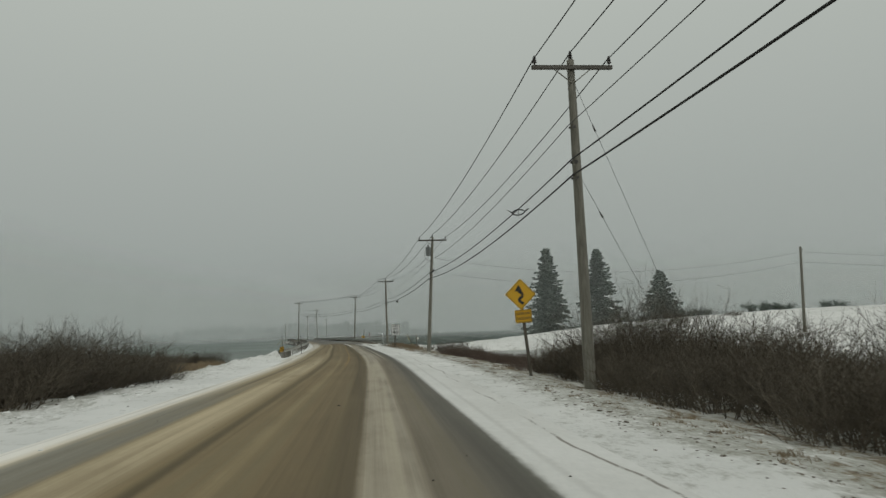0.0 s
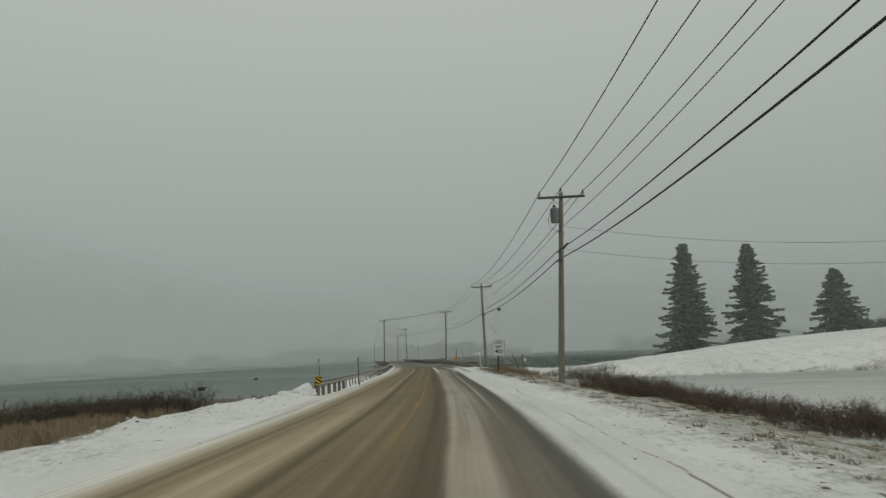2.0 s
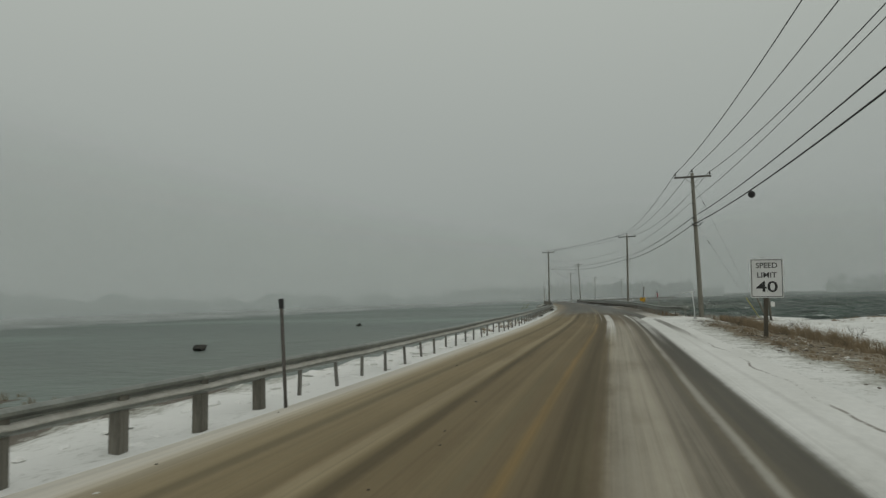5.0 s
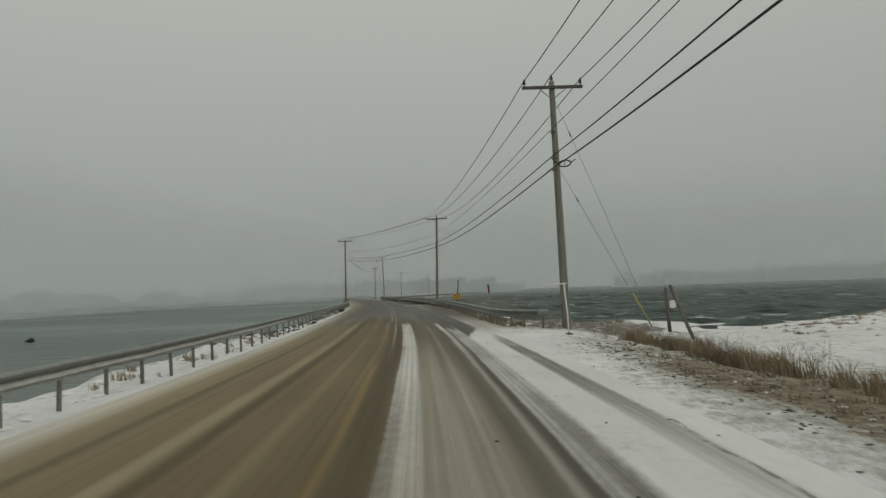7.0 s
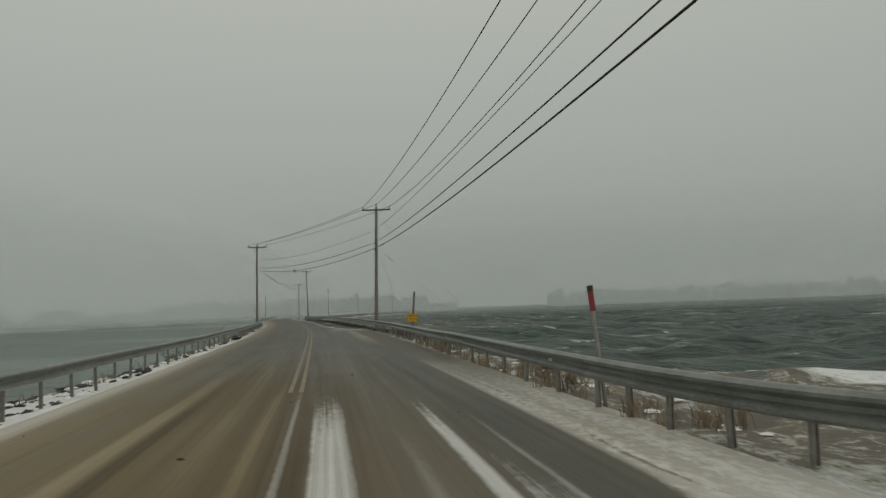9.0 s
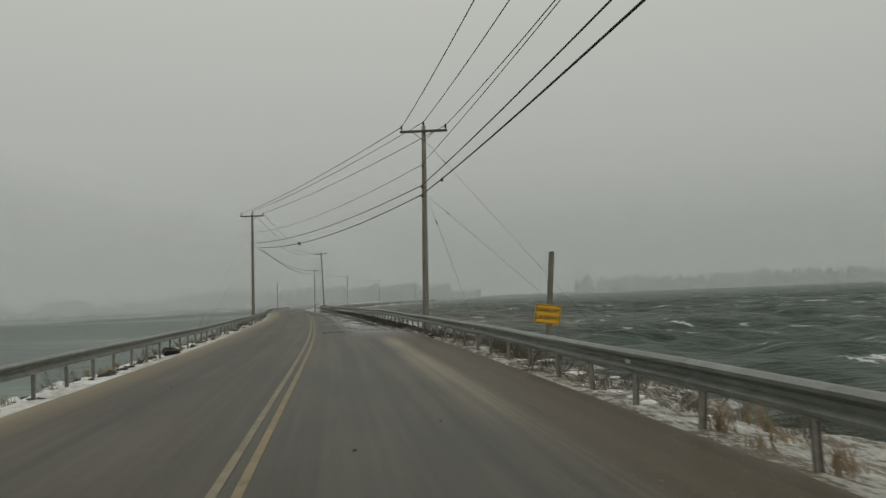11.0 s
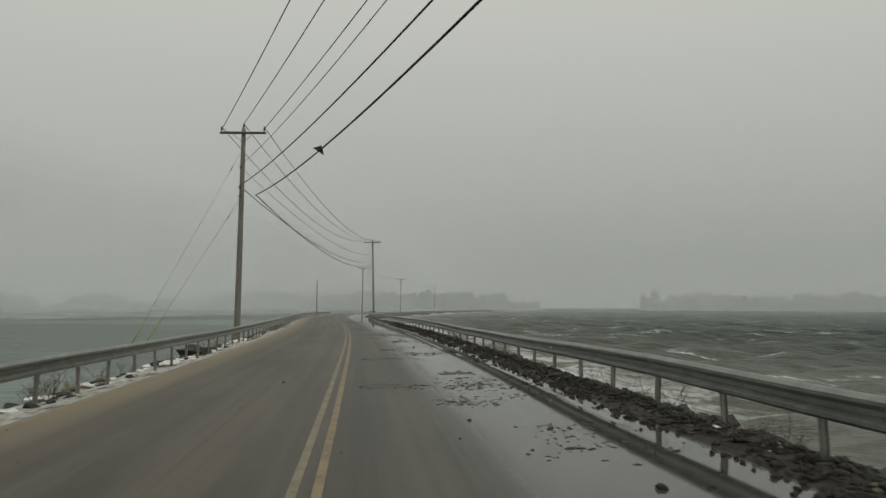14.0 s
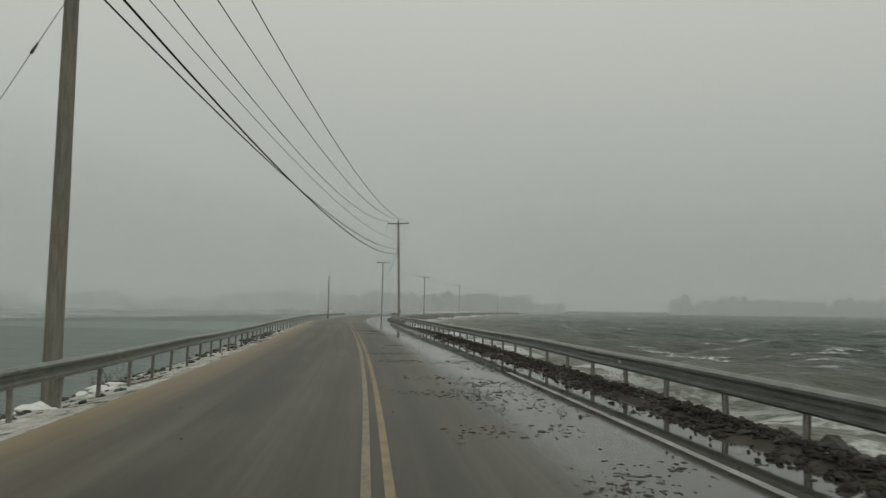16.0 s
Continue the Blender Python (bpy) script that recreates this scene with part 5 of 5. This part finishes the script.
spots = []
for _ in range(260):
    y = rng.uniform(98.5, 106.5)
    if rough_z(0, y, 1.1, 3) > -0.1:
        spots.append((middle(y) + 7.4 + 0.3 * math.sin(y * 1.3) + rng.gauss(0, 0.22), y, rng.uniform(0.2, 0.55) * (0.55 + 0.45 * abs(math.sin(y * 0.9)))))
for _ in range(260):
    y = rng.uniform(82, 100)
    if rough_z(0, y, 1.3, 3) > -0.02:
        spots.append((middle(y) + 7.7 + rng.gauss(0, 0.5), y, rng.uniform(0.2, 0.66) * (0.4 + 0.6 * abs(math.sin(y * 1.1)))))
for _ in range(220):
    y = rng.uniform(60, 104)
    spots.append((middle(y) + rng.uniform(5.0, 8.4), y, rng.uniform(0.04, 0.16)))
for _ in range(800):
    x = rng.uniform(8, 36)
    spots.append((x, 110.5 + 1.0 * (x - 7) + rng.gauss(0, 2.4), rng.uniform(0.02, 0.11)))
grass_field("dead_grass", spots, "clumps of dead tawny grass along the snowy verge")
spots = [(middle(y) + rng.uniform(5.3, 8.2), y, rng.uniform(0.03, 0.10)) for y in (rng.uniform(2, 62) for _ in range(320))]
grass_field("dead_grass", spots, "short dead grass poking through thin snow", lean=0.7)
spots = [(middle(y) - rng.uniform(8.5, 15), y, rng.uniform(0.2, 0.5)) for y in (rng.uniform(38, 52) for _ in range(700))]
grass_field("dead_grass", spots, "tawny marsh grass at the edge of the thicket")
spots = []
for _ in range(1500):
    x, y = rng.uniform(-46, -13), rng.uniform(58, 100)
    if rough_z(x, y, 7.0, 2) > 0.12 and land_z(x, y) > -1.03:
        spots.append((x, y, rng.uniform(0.12, 0.35)))
grass_field("marsh_grass", spots, "flooded dead marsh grass standing in the shallows")
spots = [(rail_right(y) + rng.uniform(0.05, 1.7), y, rng.uniform(0.12, 0.42)) for y in (rng.uniform(116, 142) for _ in range(110))]
spots += [(rail_left(y) - rng.uniform(0.2, 1.8), y, rng.uniform(0.1, 0.35)) for y in (rng.uniform(100, 190) for _ in range(150))]
grass_field("dead_grass", spots, "dead grass and stalks on the banks behind the guardrails", lean=0.6)


def spruce(x, y, z, height, half, seed, label, bare=0.06):
    """A ragged spruce: trunk, whorls of drooping boughs and hanging sprays of needles."""
    r = random.Random(seed)
    tree = thing("spruce_tree", pose(x, y, z - 0.2, 0, 0, r.uniform(0, 360)), label, "tree", "spruces on the snowy rise")
    bm = bmesh.new()
    tube(bm, [(0.06 * math.sin(k), 0.05 * math.cos(2 * k), height * k / 8) for k in range(9)], [height * 0.021 * (1 - 0.115 * k) for k in range(9)], 9)
    part("trunk", bm, BARK, tree)
    verts, faces = [], []
    limbs = bmesh.new()
    whorls = int(height * 2.9)
    for k in range(whorls):
        f = bare + (1 - bare) * (k + r.uniform(-0.3, 0.3)) / whorls
        reach = half * (min(1.0, (f + 0.10) / 0.22) * (1 - f) ** 0.78 + 0.03)
        gap = r.uniform(0, 6.283)
        for b in range(8):
            if r.random() < 0.10:
                continue
            a = gap + b * 0.785 + r.uniform(-0.3, 0.3)
            length = reach * r.uniform(0.5, 1.15)
            lift = r.gauss(0, 0.32)
            out = Vector((math.cos(a), math.sin(a), 0))
            side = Vector((-out.y, out.x, 0))
            rise = 0.5 * (f - 0.35) + r.gauss(0, 0.1)
            root = Vector((0, 0, min(height * f + lift, height - 0.1)))
            bits = max(3, int(length / 0.42))
            spine = [root + out * length * q / bits + Vector((0, 0, length * (rise * q / bits - 0.30 * (q / bits) ** 2 + 0.16 * (q / bits) ** 4))) for q in range(bits + 1)]
            if k % 2 == 0 and length > 1.0:
                tube(limbs, [spine[0], spine[bits // 2], spine[-1]], [0.045, 0.03, 0.012], 4, False)
            for q in range(1, bits + 1):
                for _ in range(6):
                    c = spine[q] + side * r.gauss(0, 0.20) * (1.2 - 0.5 * q / bits) + Vector((0, 0, r.gauss(-0.05, 0.09)))
                    u = (out * r.uniform(0.5, 1) + side * r.gauss(0, 0.7)).normalized() * r.uniform(0.22, 0.46)
                    v = (side * r.gauss(0, 0.5) + Vector((0, 0, -1)) * r.uniform(0.4, 1.0)).normalized() * r.uniform(0.12, 0.30)
                    n = len(verts)
                    verts += [(c - u)[:], (c + v * 0.8 - u * 0.2)[:], (c + u)[:], (c - v * 0.5 + u * 0.1)[:]]
                    faces.append((n, n + 1, n + 2, n + 3))
        for _ in range(9):
            a, d = r.uniform(0, 6.283), reach * r.uniform(0.05, 0.62)
            c = Vector((d * math.cos(a), d * math.sin(a), min(height * f - 0.12 * d + r.gauss(0, 0.2), height - 0.4)))
            u = Vector((math.cos(a + 1.4), math.sin(a + 1.4), 0)) * r.uniform(0.3, 0.65) * min(1, reach)
            v = Vector((0.2 * math.cos(a), 0.2 * math.sin(a), -1)) * r.uniform(0.25, 0.5)
            n = len(verts)
            verts += [(c - u)[:], (c + v * 0.9 - u * 0.3)[:], (c + u + v * 0.3)[:], (c - v * 0.5 + u * 0.2)[:]]
            faces.append((n, n + 1, n + 2, n + 3))
    part("limbs", limbs, BARK, tree)
    mesh = bpy.data.meshes.new("crown")
    mesh.from_pydata(verts, [], faces)
    mesh.materials.append(NEEDLE)
    new("crown", mesh).parent = tree


spruce(30.2, 133.0, land_z(30.2, 133.0), 16.6, 5.2, 3, "tall ragged spruce with haze-paled needles on the snowy rise", 0.03)
spruce(41.2, 138.0, land_z(41.2, 138.0), 15.9, 4.9, 4, "tall narrow spruce with haze-paled needles on the snowy rise", 0.07)
spruce(52.0, 134.5, land_z(52.0, 134.5), 9.4, 4.7, 5, "short broad spruce with haze-paled needles on the snowy rise", 0.10)
EVER = twig_mesh("shrub", 99, 1.3, 1.6, 60, NEEDLE, 0.03)
for x, y, s in ((56.5, 134.0, 1.1), (59.0, 133.0, 1.0), (36.0, 131.5, 0.55), (62.0, 118.0, 1.0), (74.0, 116.0, 0.9), (66.0, 117.0, 0.8)):
    plant("shrub", EVER, x, y, x * 40, s, "low dark evergreen shrub on the snowy rise", "shrub", "shrubs on the rise", 1.5)

# ---- stones, weed and snow ----
STONES = []
for n in range(5):
    bm = bmesh.new()
    lump(bm, 0.5, (0, 0, 0), 3.7 * n + 1, 2, 0.62)
    mesh = bpy.data.meshes.new("boulder")
    bm.to_mesh(mesh)
    bm.free()
    mesh.materials.append(STONE)
    STONES.append(mesh)
for n in range(230):
    if n % 3:
        y = rng.uniform(158, 250)
        x = rail_right(y) + rng.uniform(0.3, 1.7)
    else:
        y = rng.uniform(126, 250)
        x = rail_left(y) - rng.uniform(0.6, 3.2)
    s = rng.uniform(0.2, 0.55) if n % 3 == 0 else rng.uniform(0.14, 0.36)
    ob = tagged(new("boulder", rng.choice(STONES)), "dark wet boulder of the causeway bank", "boulder", "boulders of the bank")
    ob.matrix_basis = pose(x, y, land_z(x, y) + 0.02, rng.uniform(-20, 20), rng.uniform(-20, 20), rng.uniform(0, 360)) @ Matrix.Diagonal((s, s * rng.uniform(0.7, 1.2), s * 0.8, 1))


def scatter(name, count, where, size, material, label, category, squash=0.5, stretch=1.0, along=None):
    """Small uneven pieces strewn about, joined as one."""
    base = [Vector((0.85 * math.cos(1.2566 * k), 0.85 * math.sin(1.2566 * k), -0.25)) for k in range(5)]
    base += [Vector((0.95 * math.cos(1.2566 * k + 0.6), 0.95 * math.sin(1.2566 * k + 0.6), 0.25)) for k in range(5)]
    base += [Vector((0.52 * math.cos(1.2566 * k + 0.2), 0.52 * math.sin(1.2566 * k + 0.2), 0.68)) for k in range(5)]
    tris = [(5 * r + k, 5 * r + (k + 1) % 5, 5 * r + 5 + (k + 1) % 5, 5 * r + 5 + k) for r in range(2) for k in range(5)] + [(10, 11, 12, 13, 14)]
    verts, faces = [], []
    for _ in range(count):
        x, y, z = where()
        s, turn = size * rng.uniform(0.35, 1.5) * (1 if rng.random() < 0.9 else 1.8), rng.uniform(0, 6.283) if along is None else along + rng.gauss(0, 0.35)
        long = stretch * rng.uniform(0.6, 1.6)
        n = len(verts)
        c, d = math.cos(turn), math.sin(turn)
        for p in base:
            px, py, pz = p.x * s * long * rng.uniform(0.7, 1.3), p.y * s * rng.uniform(0.7, 1.3), p.z * s * squash * rng.uniform(0.6, 1.4)
            verts.append((x + c * px - d * py, y + d * px + c * py, z + pz))
        faces += [tuple(n + k for k in t) for t in tris]
    mesh = bpy.data.meshes.new(name)
    mesh.from_pydata(verts, [], faces)
    mesh.materials.append(material)
    return tagged(new(name, mesh), label, category, kind="stuff")


def over_road(x, y):
    return road_z(x, y) + 0.003 if abs(x - middle(y)) < 4.5 else land_z(x, y)


def bank_right(a, b, low, high):
    def pick():
        y = rng.uniform(a, b)
        x = rail_right(y) + rng.uniform(low, high)
        return x, y, over_road(x, y)
    return pick


def bank_left(a, b, low, high):
    def pick():
        y = rng.uniform(a, b)
        x = rail_left(y) + rng.uniform(low, high)
        return x, y, over_road(x, y)
    return pick


def wrack():
    """Drift lines thrown across the seaward lane."""
    y = rng.uniform(169, 236)
    heap = rng.random()
    o = rail_right(y) - middle(y) - 0.22 + rng.gauss(0, 0.26) - (abs(rng.gauss(0, 1.0)) if heap > 0.98 else 0)
    if rough_z(o * 3, y, 2.6, 6) < 0.0 and rng.random() < 0.75:
        y += 1.3
    lift = 0.16 * rng.random() * math.exp(-((o - rail_right(y) + middle(y) + 0.22) / 0.3) ** 2) * (0.5 + 0.5 * rough_z(0, y, 2.0, 8))
    return middle(y) + o, y, (0.055 - 0.012 * abs(o) if abs(o) < 4.5 else land_z(middle(y) + o, y)) + lift


def streaks():
    k = rng.randrange(60)
    r = random.Random(k)
    y0, o0, length = r.uniform(166, 245), r.uniform(0.9, 4.3), r.uniform(0.3, 1.6)
    f = rng.uniform(-1, 1)
    y = y0 + f * length * 0.35 + rng.gauss(0, 0.30)
    o = o0 + f * length * 0.8 + rng.gauss(0, 0.12)
    return middle(y) + o, y, 0.052 - 0.012 * abs(o) if abs(o) < 4.5 else land_z(middle(y) + o, y)


scatter("seaweed", 7000, wrack, 0.022, WEED, "dark washed-up weed and stones along the seaward edge", "seaweed", 1.2, 1.7)
scatter("seaweed", 5200, streaks, 0.0145, WEED, "streaks of washed-up weed across the wet lane", "seaweed", 0.35, 1.6, 0.35)
scatter("shingle", 6000, bank_right(160, 250, -0.3, 1.1), 0.05, STONE, "dark shingle on the seaward bank", "stones", 0.8)
scatter("shingle", 1300, bank_left(120, 250, -2.6, 0.15), 0.09, STONE, "dark shingle on the landward bank", "stones", 0.6)
scatter("snow_clods", 85, bank_right(116, 172, 0.3, 2.6), 0.17, SNOW, "flat patches of old snow on the seaward bank", "snow", 0.22)
scatter("ice_floes", 60, lambda: (rng.uniform(-1.5, 9), rng.uniform(118, 130), SEA_Z + 0.2), 0.2, SNOW, "flat broken ice floes stranded at the water's edge", "ice", 0.2)
scatter("shingle", 800, bank_right(160, 240, -0.15, 1.3), 0.075, STONE, "dark cobbles heaped along the seaward rail", "stones", 0.85)
scatter("shingle", 1100, bank_right(146, 240, -0.45, 1.4), 0.03, SAND, "pale brown stones among the dark shingle", "stones", 0.7)
scatter("shingle", 320, bank_right(142, 205, -0.35, 1.6), 0.03, SNOW, "pale stones and ice bits among the shingle", "stones", 0.6)
scatter("snow_clods", 420, bank_left(64, 215, -1.6, 0.0), 0.13, SNOW, "broken lumps of snow under the landward guardrail", "snow", 0.5)
scatter("grit", 3200, bank_right(132, 172, -1.5, 0.2), 0.008, SAND, "pale grit washed along the edge of the asphalt", "grit", 0.5)
scatter("litter", 170, lambda: (lambda y: (lambda o: (middle(y) + o, y, over_road(middle(y) + o, y)))(rng.uniform(-4.3, 4.3)))(rng.uniform(2, 235)), 0.015, WEED, "dark specks of grit and bark on the road", "litter", 0.5)
scatter("litter", 2600, lambda: (lambda y: (lambda o: (middle(y) + o, y, over_road(middle(y) + o, y)))(5.5 + rng.gauss(0, 0.42)))(rng.uniform(4, 100)), 0.02, SOIL, "clods of soil on the snowy shoulder", "litter", 0.4)
scatter("litter", 2200, lambda: (lambda y: (lambda o: (middle(y) + o, y, over_road(middle(y) + o, y)))(5.7 + rng.gauss(0, 0.65)))(rng.uniform(80, 104)), 0.017, SOIL, "frozen clods and turf along the snowy verge", "litter", 0.5, 1.8)
scatter("litter", 160, lambda: (lambda y: (lambda o: (middle(y) + o, y, over_road(middle(y) + o, y)))(-6.3 + rng.gauss(0, 0.8)))(rng.uniform(10, 66)), 0.024, SOIL, "clods of soil on the snowy shoulder", "litter", 0.4)

scatter("snow_clods", 900, lambda: (lambda y: (lambda o: (middle(y) + o, y, over_road(middle(y) + o, y)))(-6.4 + rng.gauss(0, 1.0)))(rng.uniform(4, 66)), 0.047, SNOW, "ploughed lumps of snow on the landward shoulder", "snow", 0.5)
scatter("snow_clods", 600, lambda: (lambda y: (lambda o: (middle(y) + o, y, over_road(middle(y) + o, y)))(5.4 + abs(rng.gauss(0, 0.9))))(rng.uniform(4, 108)), 0.022, SNOW, "ploughed lumps of snow on the seaward shoulder", "snow", 0.5)
for x, y, sc in ((-23.5, 199.6, 1.7), (2.3, 173.6, 0.9), (-16.9, 160.5, 1.0)):
    ob = tagged(new("boulder", STONES[1]), "large dark boulder beside the causeway", "boulder", "boulders of the bank")
    ob.matrix_basis = pose(x, y, max(land_z(x, y), SEA_Z - 0.1) + 0.1, 10, 0, x * 9) @ Matrix.Diagonal((sc * 0.8, sc, sc * 0.75, 1))
plant("weed", WEEDS[0], 2.3, 173.6, 0, 1.0, "drift weed caught on the guy wire's anchor", "weed").location.z = SEA_Z
# ploughed-up mound where the landward rail begins
bm = bmesh.new()
made = bmesh.ops.create_icosphere(bm, subdivisions=4, radius=1.0)
for v in bm.verts:
    k = 1 + 0.4 * noise.noise(v.co * 1.6) + 0.26 * noise.noise(v.co * 4.5)
    v.co = Vector((v.co.x * 0.95 * k, v.co.y * 1.25 * k, v.co.z * 0.46 * k * (1 + 0.3 * math.sin(4 * v.co.x))))
for f in bm.faces:
    f.smooth = True
mound = tagged(part("snow_mound", bm, SNOW), "ploughed-up mound of snow beside the hazard marker", "snow mound")
mound.matrix_basis = pose(-8.3, 61.7, -0.25)
bm = bmesh.new()
lump(bm, 0.55, (0, 0, 0), 5.0, 2, 0.75)
lump(bm, 0.35, (-0.6, 0.2, -0.1), 8.0, 2, 0.6)
rock = tagged(part("boulder", bm, STONE), "dark boulder standing in the shallow bay", "boulder")
near_rock = tagged(new("boulder", STONES[2]), "dark round boulder standing on the tidal flat", "boulder")
near_rock.matrix_basis = pose(-27.4, 97.3, -0.85) @ Matrix.Diagonal((1.0, 1.0, 1.0, 1))
rock.matrix_basis = pose(-33.7, 134.0, -0.85) @ Matrix.Scale(0.5, 4)


# ---- far shores ----
def far_shore(name, line, rise, back, material, label):
    """A low strip of land behind a waterline."""
    verts, faces = [], []
    for n, (x, y) in enumerate(line):
        x0, y0 = line[max(n - 1, 0)]
        x1, y1 = line[min(n + 1, len(line) - 1)]
        out = Vector((-(y1 - y0), x1 - x0, 0)).normalized()
        for k, (d, z) in enumerate(((0, SEA_Z - 0.6), (3, SEA_Z + 0.25), (back * 0.3, SEA_Z + rise * 0.45), (back * 0.6, SEA_Z + rise), (back, SEA_Z - 0.6))):
            verts.append((x + out.x * d, y + out.y * d, z + (0.4 * rough_z(x + d, y, 9) if 0 < k < 4 else 0)))
    faces = [(5 * n + k, 5 * n + k + 1, 5 * n + k + 6, 5 * n + k + 5) for n in range(len(line) - 1) for k in range(4)]
    mesh = bpy.data.meshes.new(name)
    mesh.from_pydata(verts, [], faces)
    mesh.materials.append(material)
    mesh.polygons.foreach_set("use_smooth", [True] * len(faces))
    return tagged(new(name, mesh), label, "shore", kind="structure")


def refine(line, step):
    out = []
    for (x0, y0), (x1, y1) in zip(line, line[1:]):
        n = max(1, int(math.hypot(x1 - x0, y1 - y0) / step))
        out += [(x0 + (x1 - x0) * k / n, y0 + (y1 - y0) * k / n) for k in range(n)]
    return out + [line[-1]]


def far_woods(line, depth, low, high, gap, seed, label, spiky=0.4, material=FAR_WOOD, vary=0.75):
    """A belt of many ragged tree shapes along a line."""
    r = random.Random(seed)
    verts, faces = [], []
    for x, y in refine(line, gap):
        for _ in range(3):
            d = r.uniform(2, depth)
            px, py = x + r.uniform(-gap, gap), y + d
            patch = 0.72 + vary * rough_z(px, py, 38, seed) + 0.25 * rough_z(px, py, 11, seed)
            h = r.uniform(low, high) * patch * smooth(0.3, 0.75, patch)
            if patch < 0.42:
                continue
            point = r.random() < spiky
            w = h * (0.13 if point else 0.24)
            rings = ((0.0, 0.8), (0.25, 1.0), (0.55, 0.66), (0.8, 0.3), (1.0, 0.02)) if point else ((0.0, 0.5), (0.3, 0.95), (0.6, 1.0), (0.85, 0.65), (1.0, 0.1))
            n = len(verts)
            for f, s in rings:
                for k in range(6):
                    a = k * 1.047 + f
                    q = w * s * r.uniform(0.75, 1.2)
                    verts.append((px + q * math.cos(a), py + q * math.sin(a), SEA_Z + 0.2 + h * f))
            for k in range(4):
                faces += [(n + 6 * k + j, n + 6 * k + (j + 1) % 6, n + 6 * k + 6 + (j + 1) % 6, n + 6 * k + 6 + j) for j in range(6)]
    mesh = bpy.data.meshes.new("far_woods")
    mesh.from_pydata(verts, [], faces)
    mesh.materials.append(material)
    return tagged(new("far_woods", mesh), label, "woods", kind="stuff")


LEE = [(-60, -40), (-85, 40), (-90, 124), (-100, 172), (-93, 216), (-96, 300), (-86, 345), (-80, 416), (-62, 520), (-30, 650), (0, 760)]
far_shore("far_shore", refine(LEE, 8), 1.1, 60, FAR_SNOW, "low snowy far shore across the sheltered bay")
far_woods([(x - 120, y + 10) for x, y in LEE[1:]], 40, 7.5, 10.0, 1.3, 3, "woods on the far shore of the bay, haze painted into their glow", 0.25, DISTANCE, 0.42)
far_woods([(-190, 660), (-60, 720), (15, 742)], 40, 14, 18, 2.0, 8, "wooded headland, haze painted into its glow", 0.45, NEARER, 0.25)
far_woods([(15, 742), (42, 752)], 20, 6, 11, 1.8, 9, "wooded headland, haze painted into its glow", 0.45, NEARER, 0.25)
far_woods([(140, 800), (240, 790), (520, 700), (640, 640)], 40, 13, 21, 1.6, 12, "wooded island, haze painted into its glow", 0.7, NEARER, 0.06)


# ---- added translucent sheets that imitate haze over the water and beyond the causeway ----
def haze_curtain(line, thick, top, label="added translucent sheet imitating haze over the water"):
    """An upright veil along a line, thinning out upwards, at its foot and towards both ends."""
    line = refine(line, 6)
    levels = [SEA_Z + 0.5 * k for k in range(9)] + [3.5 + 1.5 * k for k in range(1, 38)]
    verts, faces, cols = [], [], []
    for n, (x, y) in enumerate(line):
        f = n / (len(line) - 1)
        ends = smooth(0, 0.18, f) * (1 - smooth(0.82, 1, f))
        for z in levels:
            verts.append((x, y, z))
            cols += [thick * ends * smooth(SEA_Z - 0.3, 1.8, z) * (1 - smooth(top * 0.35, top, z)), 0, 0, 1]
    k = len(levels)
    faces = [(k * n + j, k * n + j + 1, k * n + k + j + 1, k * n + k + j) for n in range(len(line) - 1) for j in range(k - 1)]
    mesh = bpy.data.meshes.new("haze_veil")
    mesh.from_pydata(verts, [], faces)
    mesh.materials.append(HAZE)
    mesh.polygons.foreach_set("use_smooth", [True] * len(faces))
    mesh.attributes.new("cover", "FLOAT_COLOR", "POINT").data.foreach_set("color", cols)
    return tagged(new("haze_veil", mesh), label, "blowing snow", kind="stuff")


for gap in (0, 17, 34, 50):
    haze_curtain([(-74 - gap, -60), (-81 - gap, 60), (-85 - gap, 200), (-79 - gap, 330), (-60 - gap, 450), (-30 - gap, 600)], 0.235, 34 + gap / 3)
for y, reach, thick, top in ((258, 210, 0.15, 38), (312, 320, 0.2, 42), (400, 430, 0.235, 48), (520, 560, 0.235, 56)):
    haze_curtain([(-78, y), (60, y), (reach, y - 18)], thick, top, "added translucent sheet imitating haze beyond the causeway")
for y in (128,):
    haze_curtain([(-2, y), (60, y + 1), (110, y - 12), (150, y - 32)], 0.12, 40, "added translucent sheet imitating haze before the spruces")
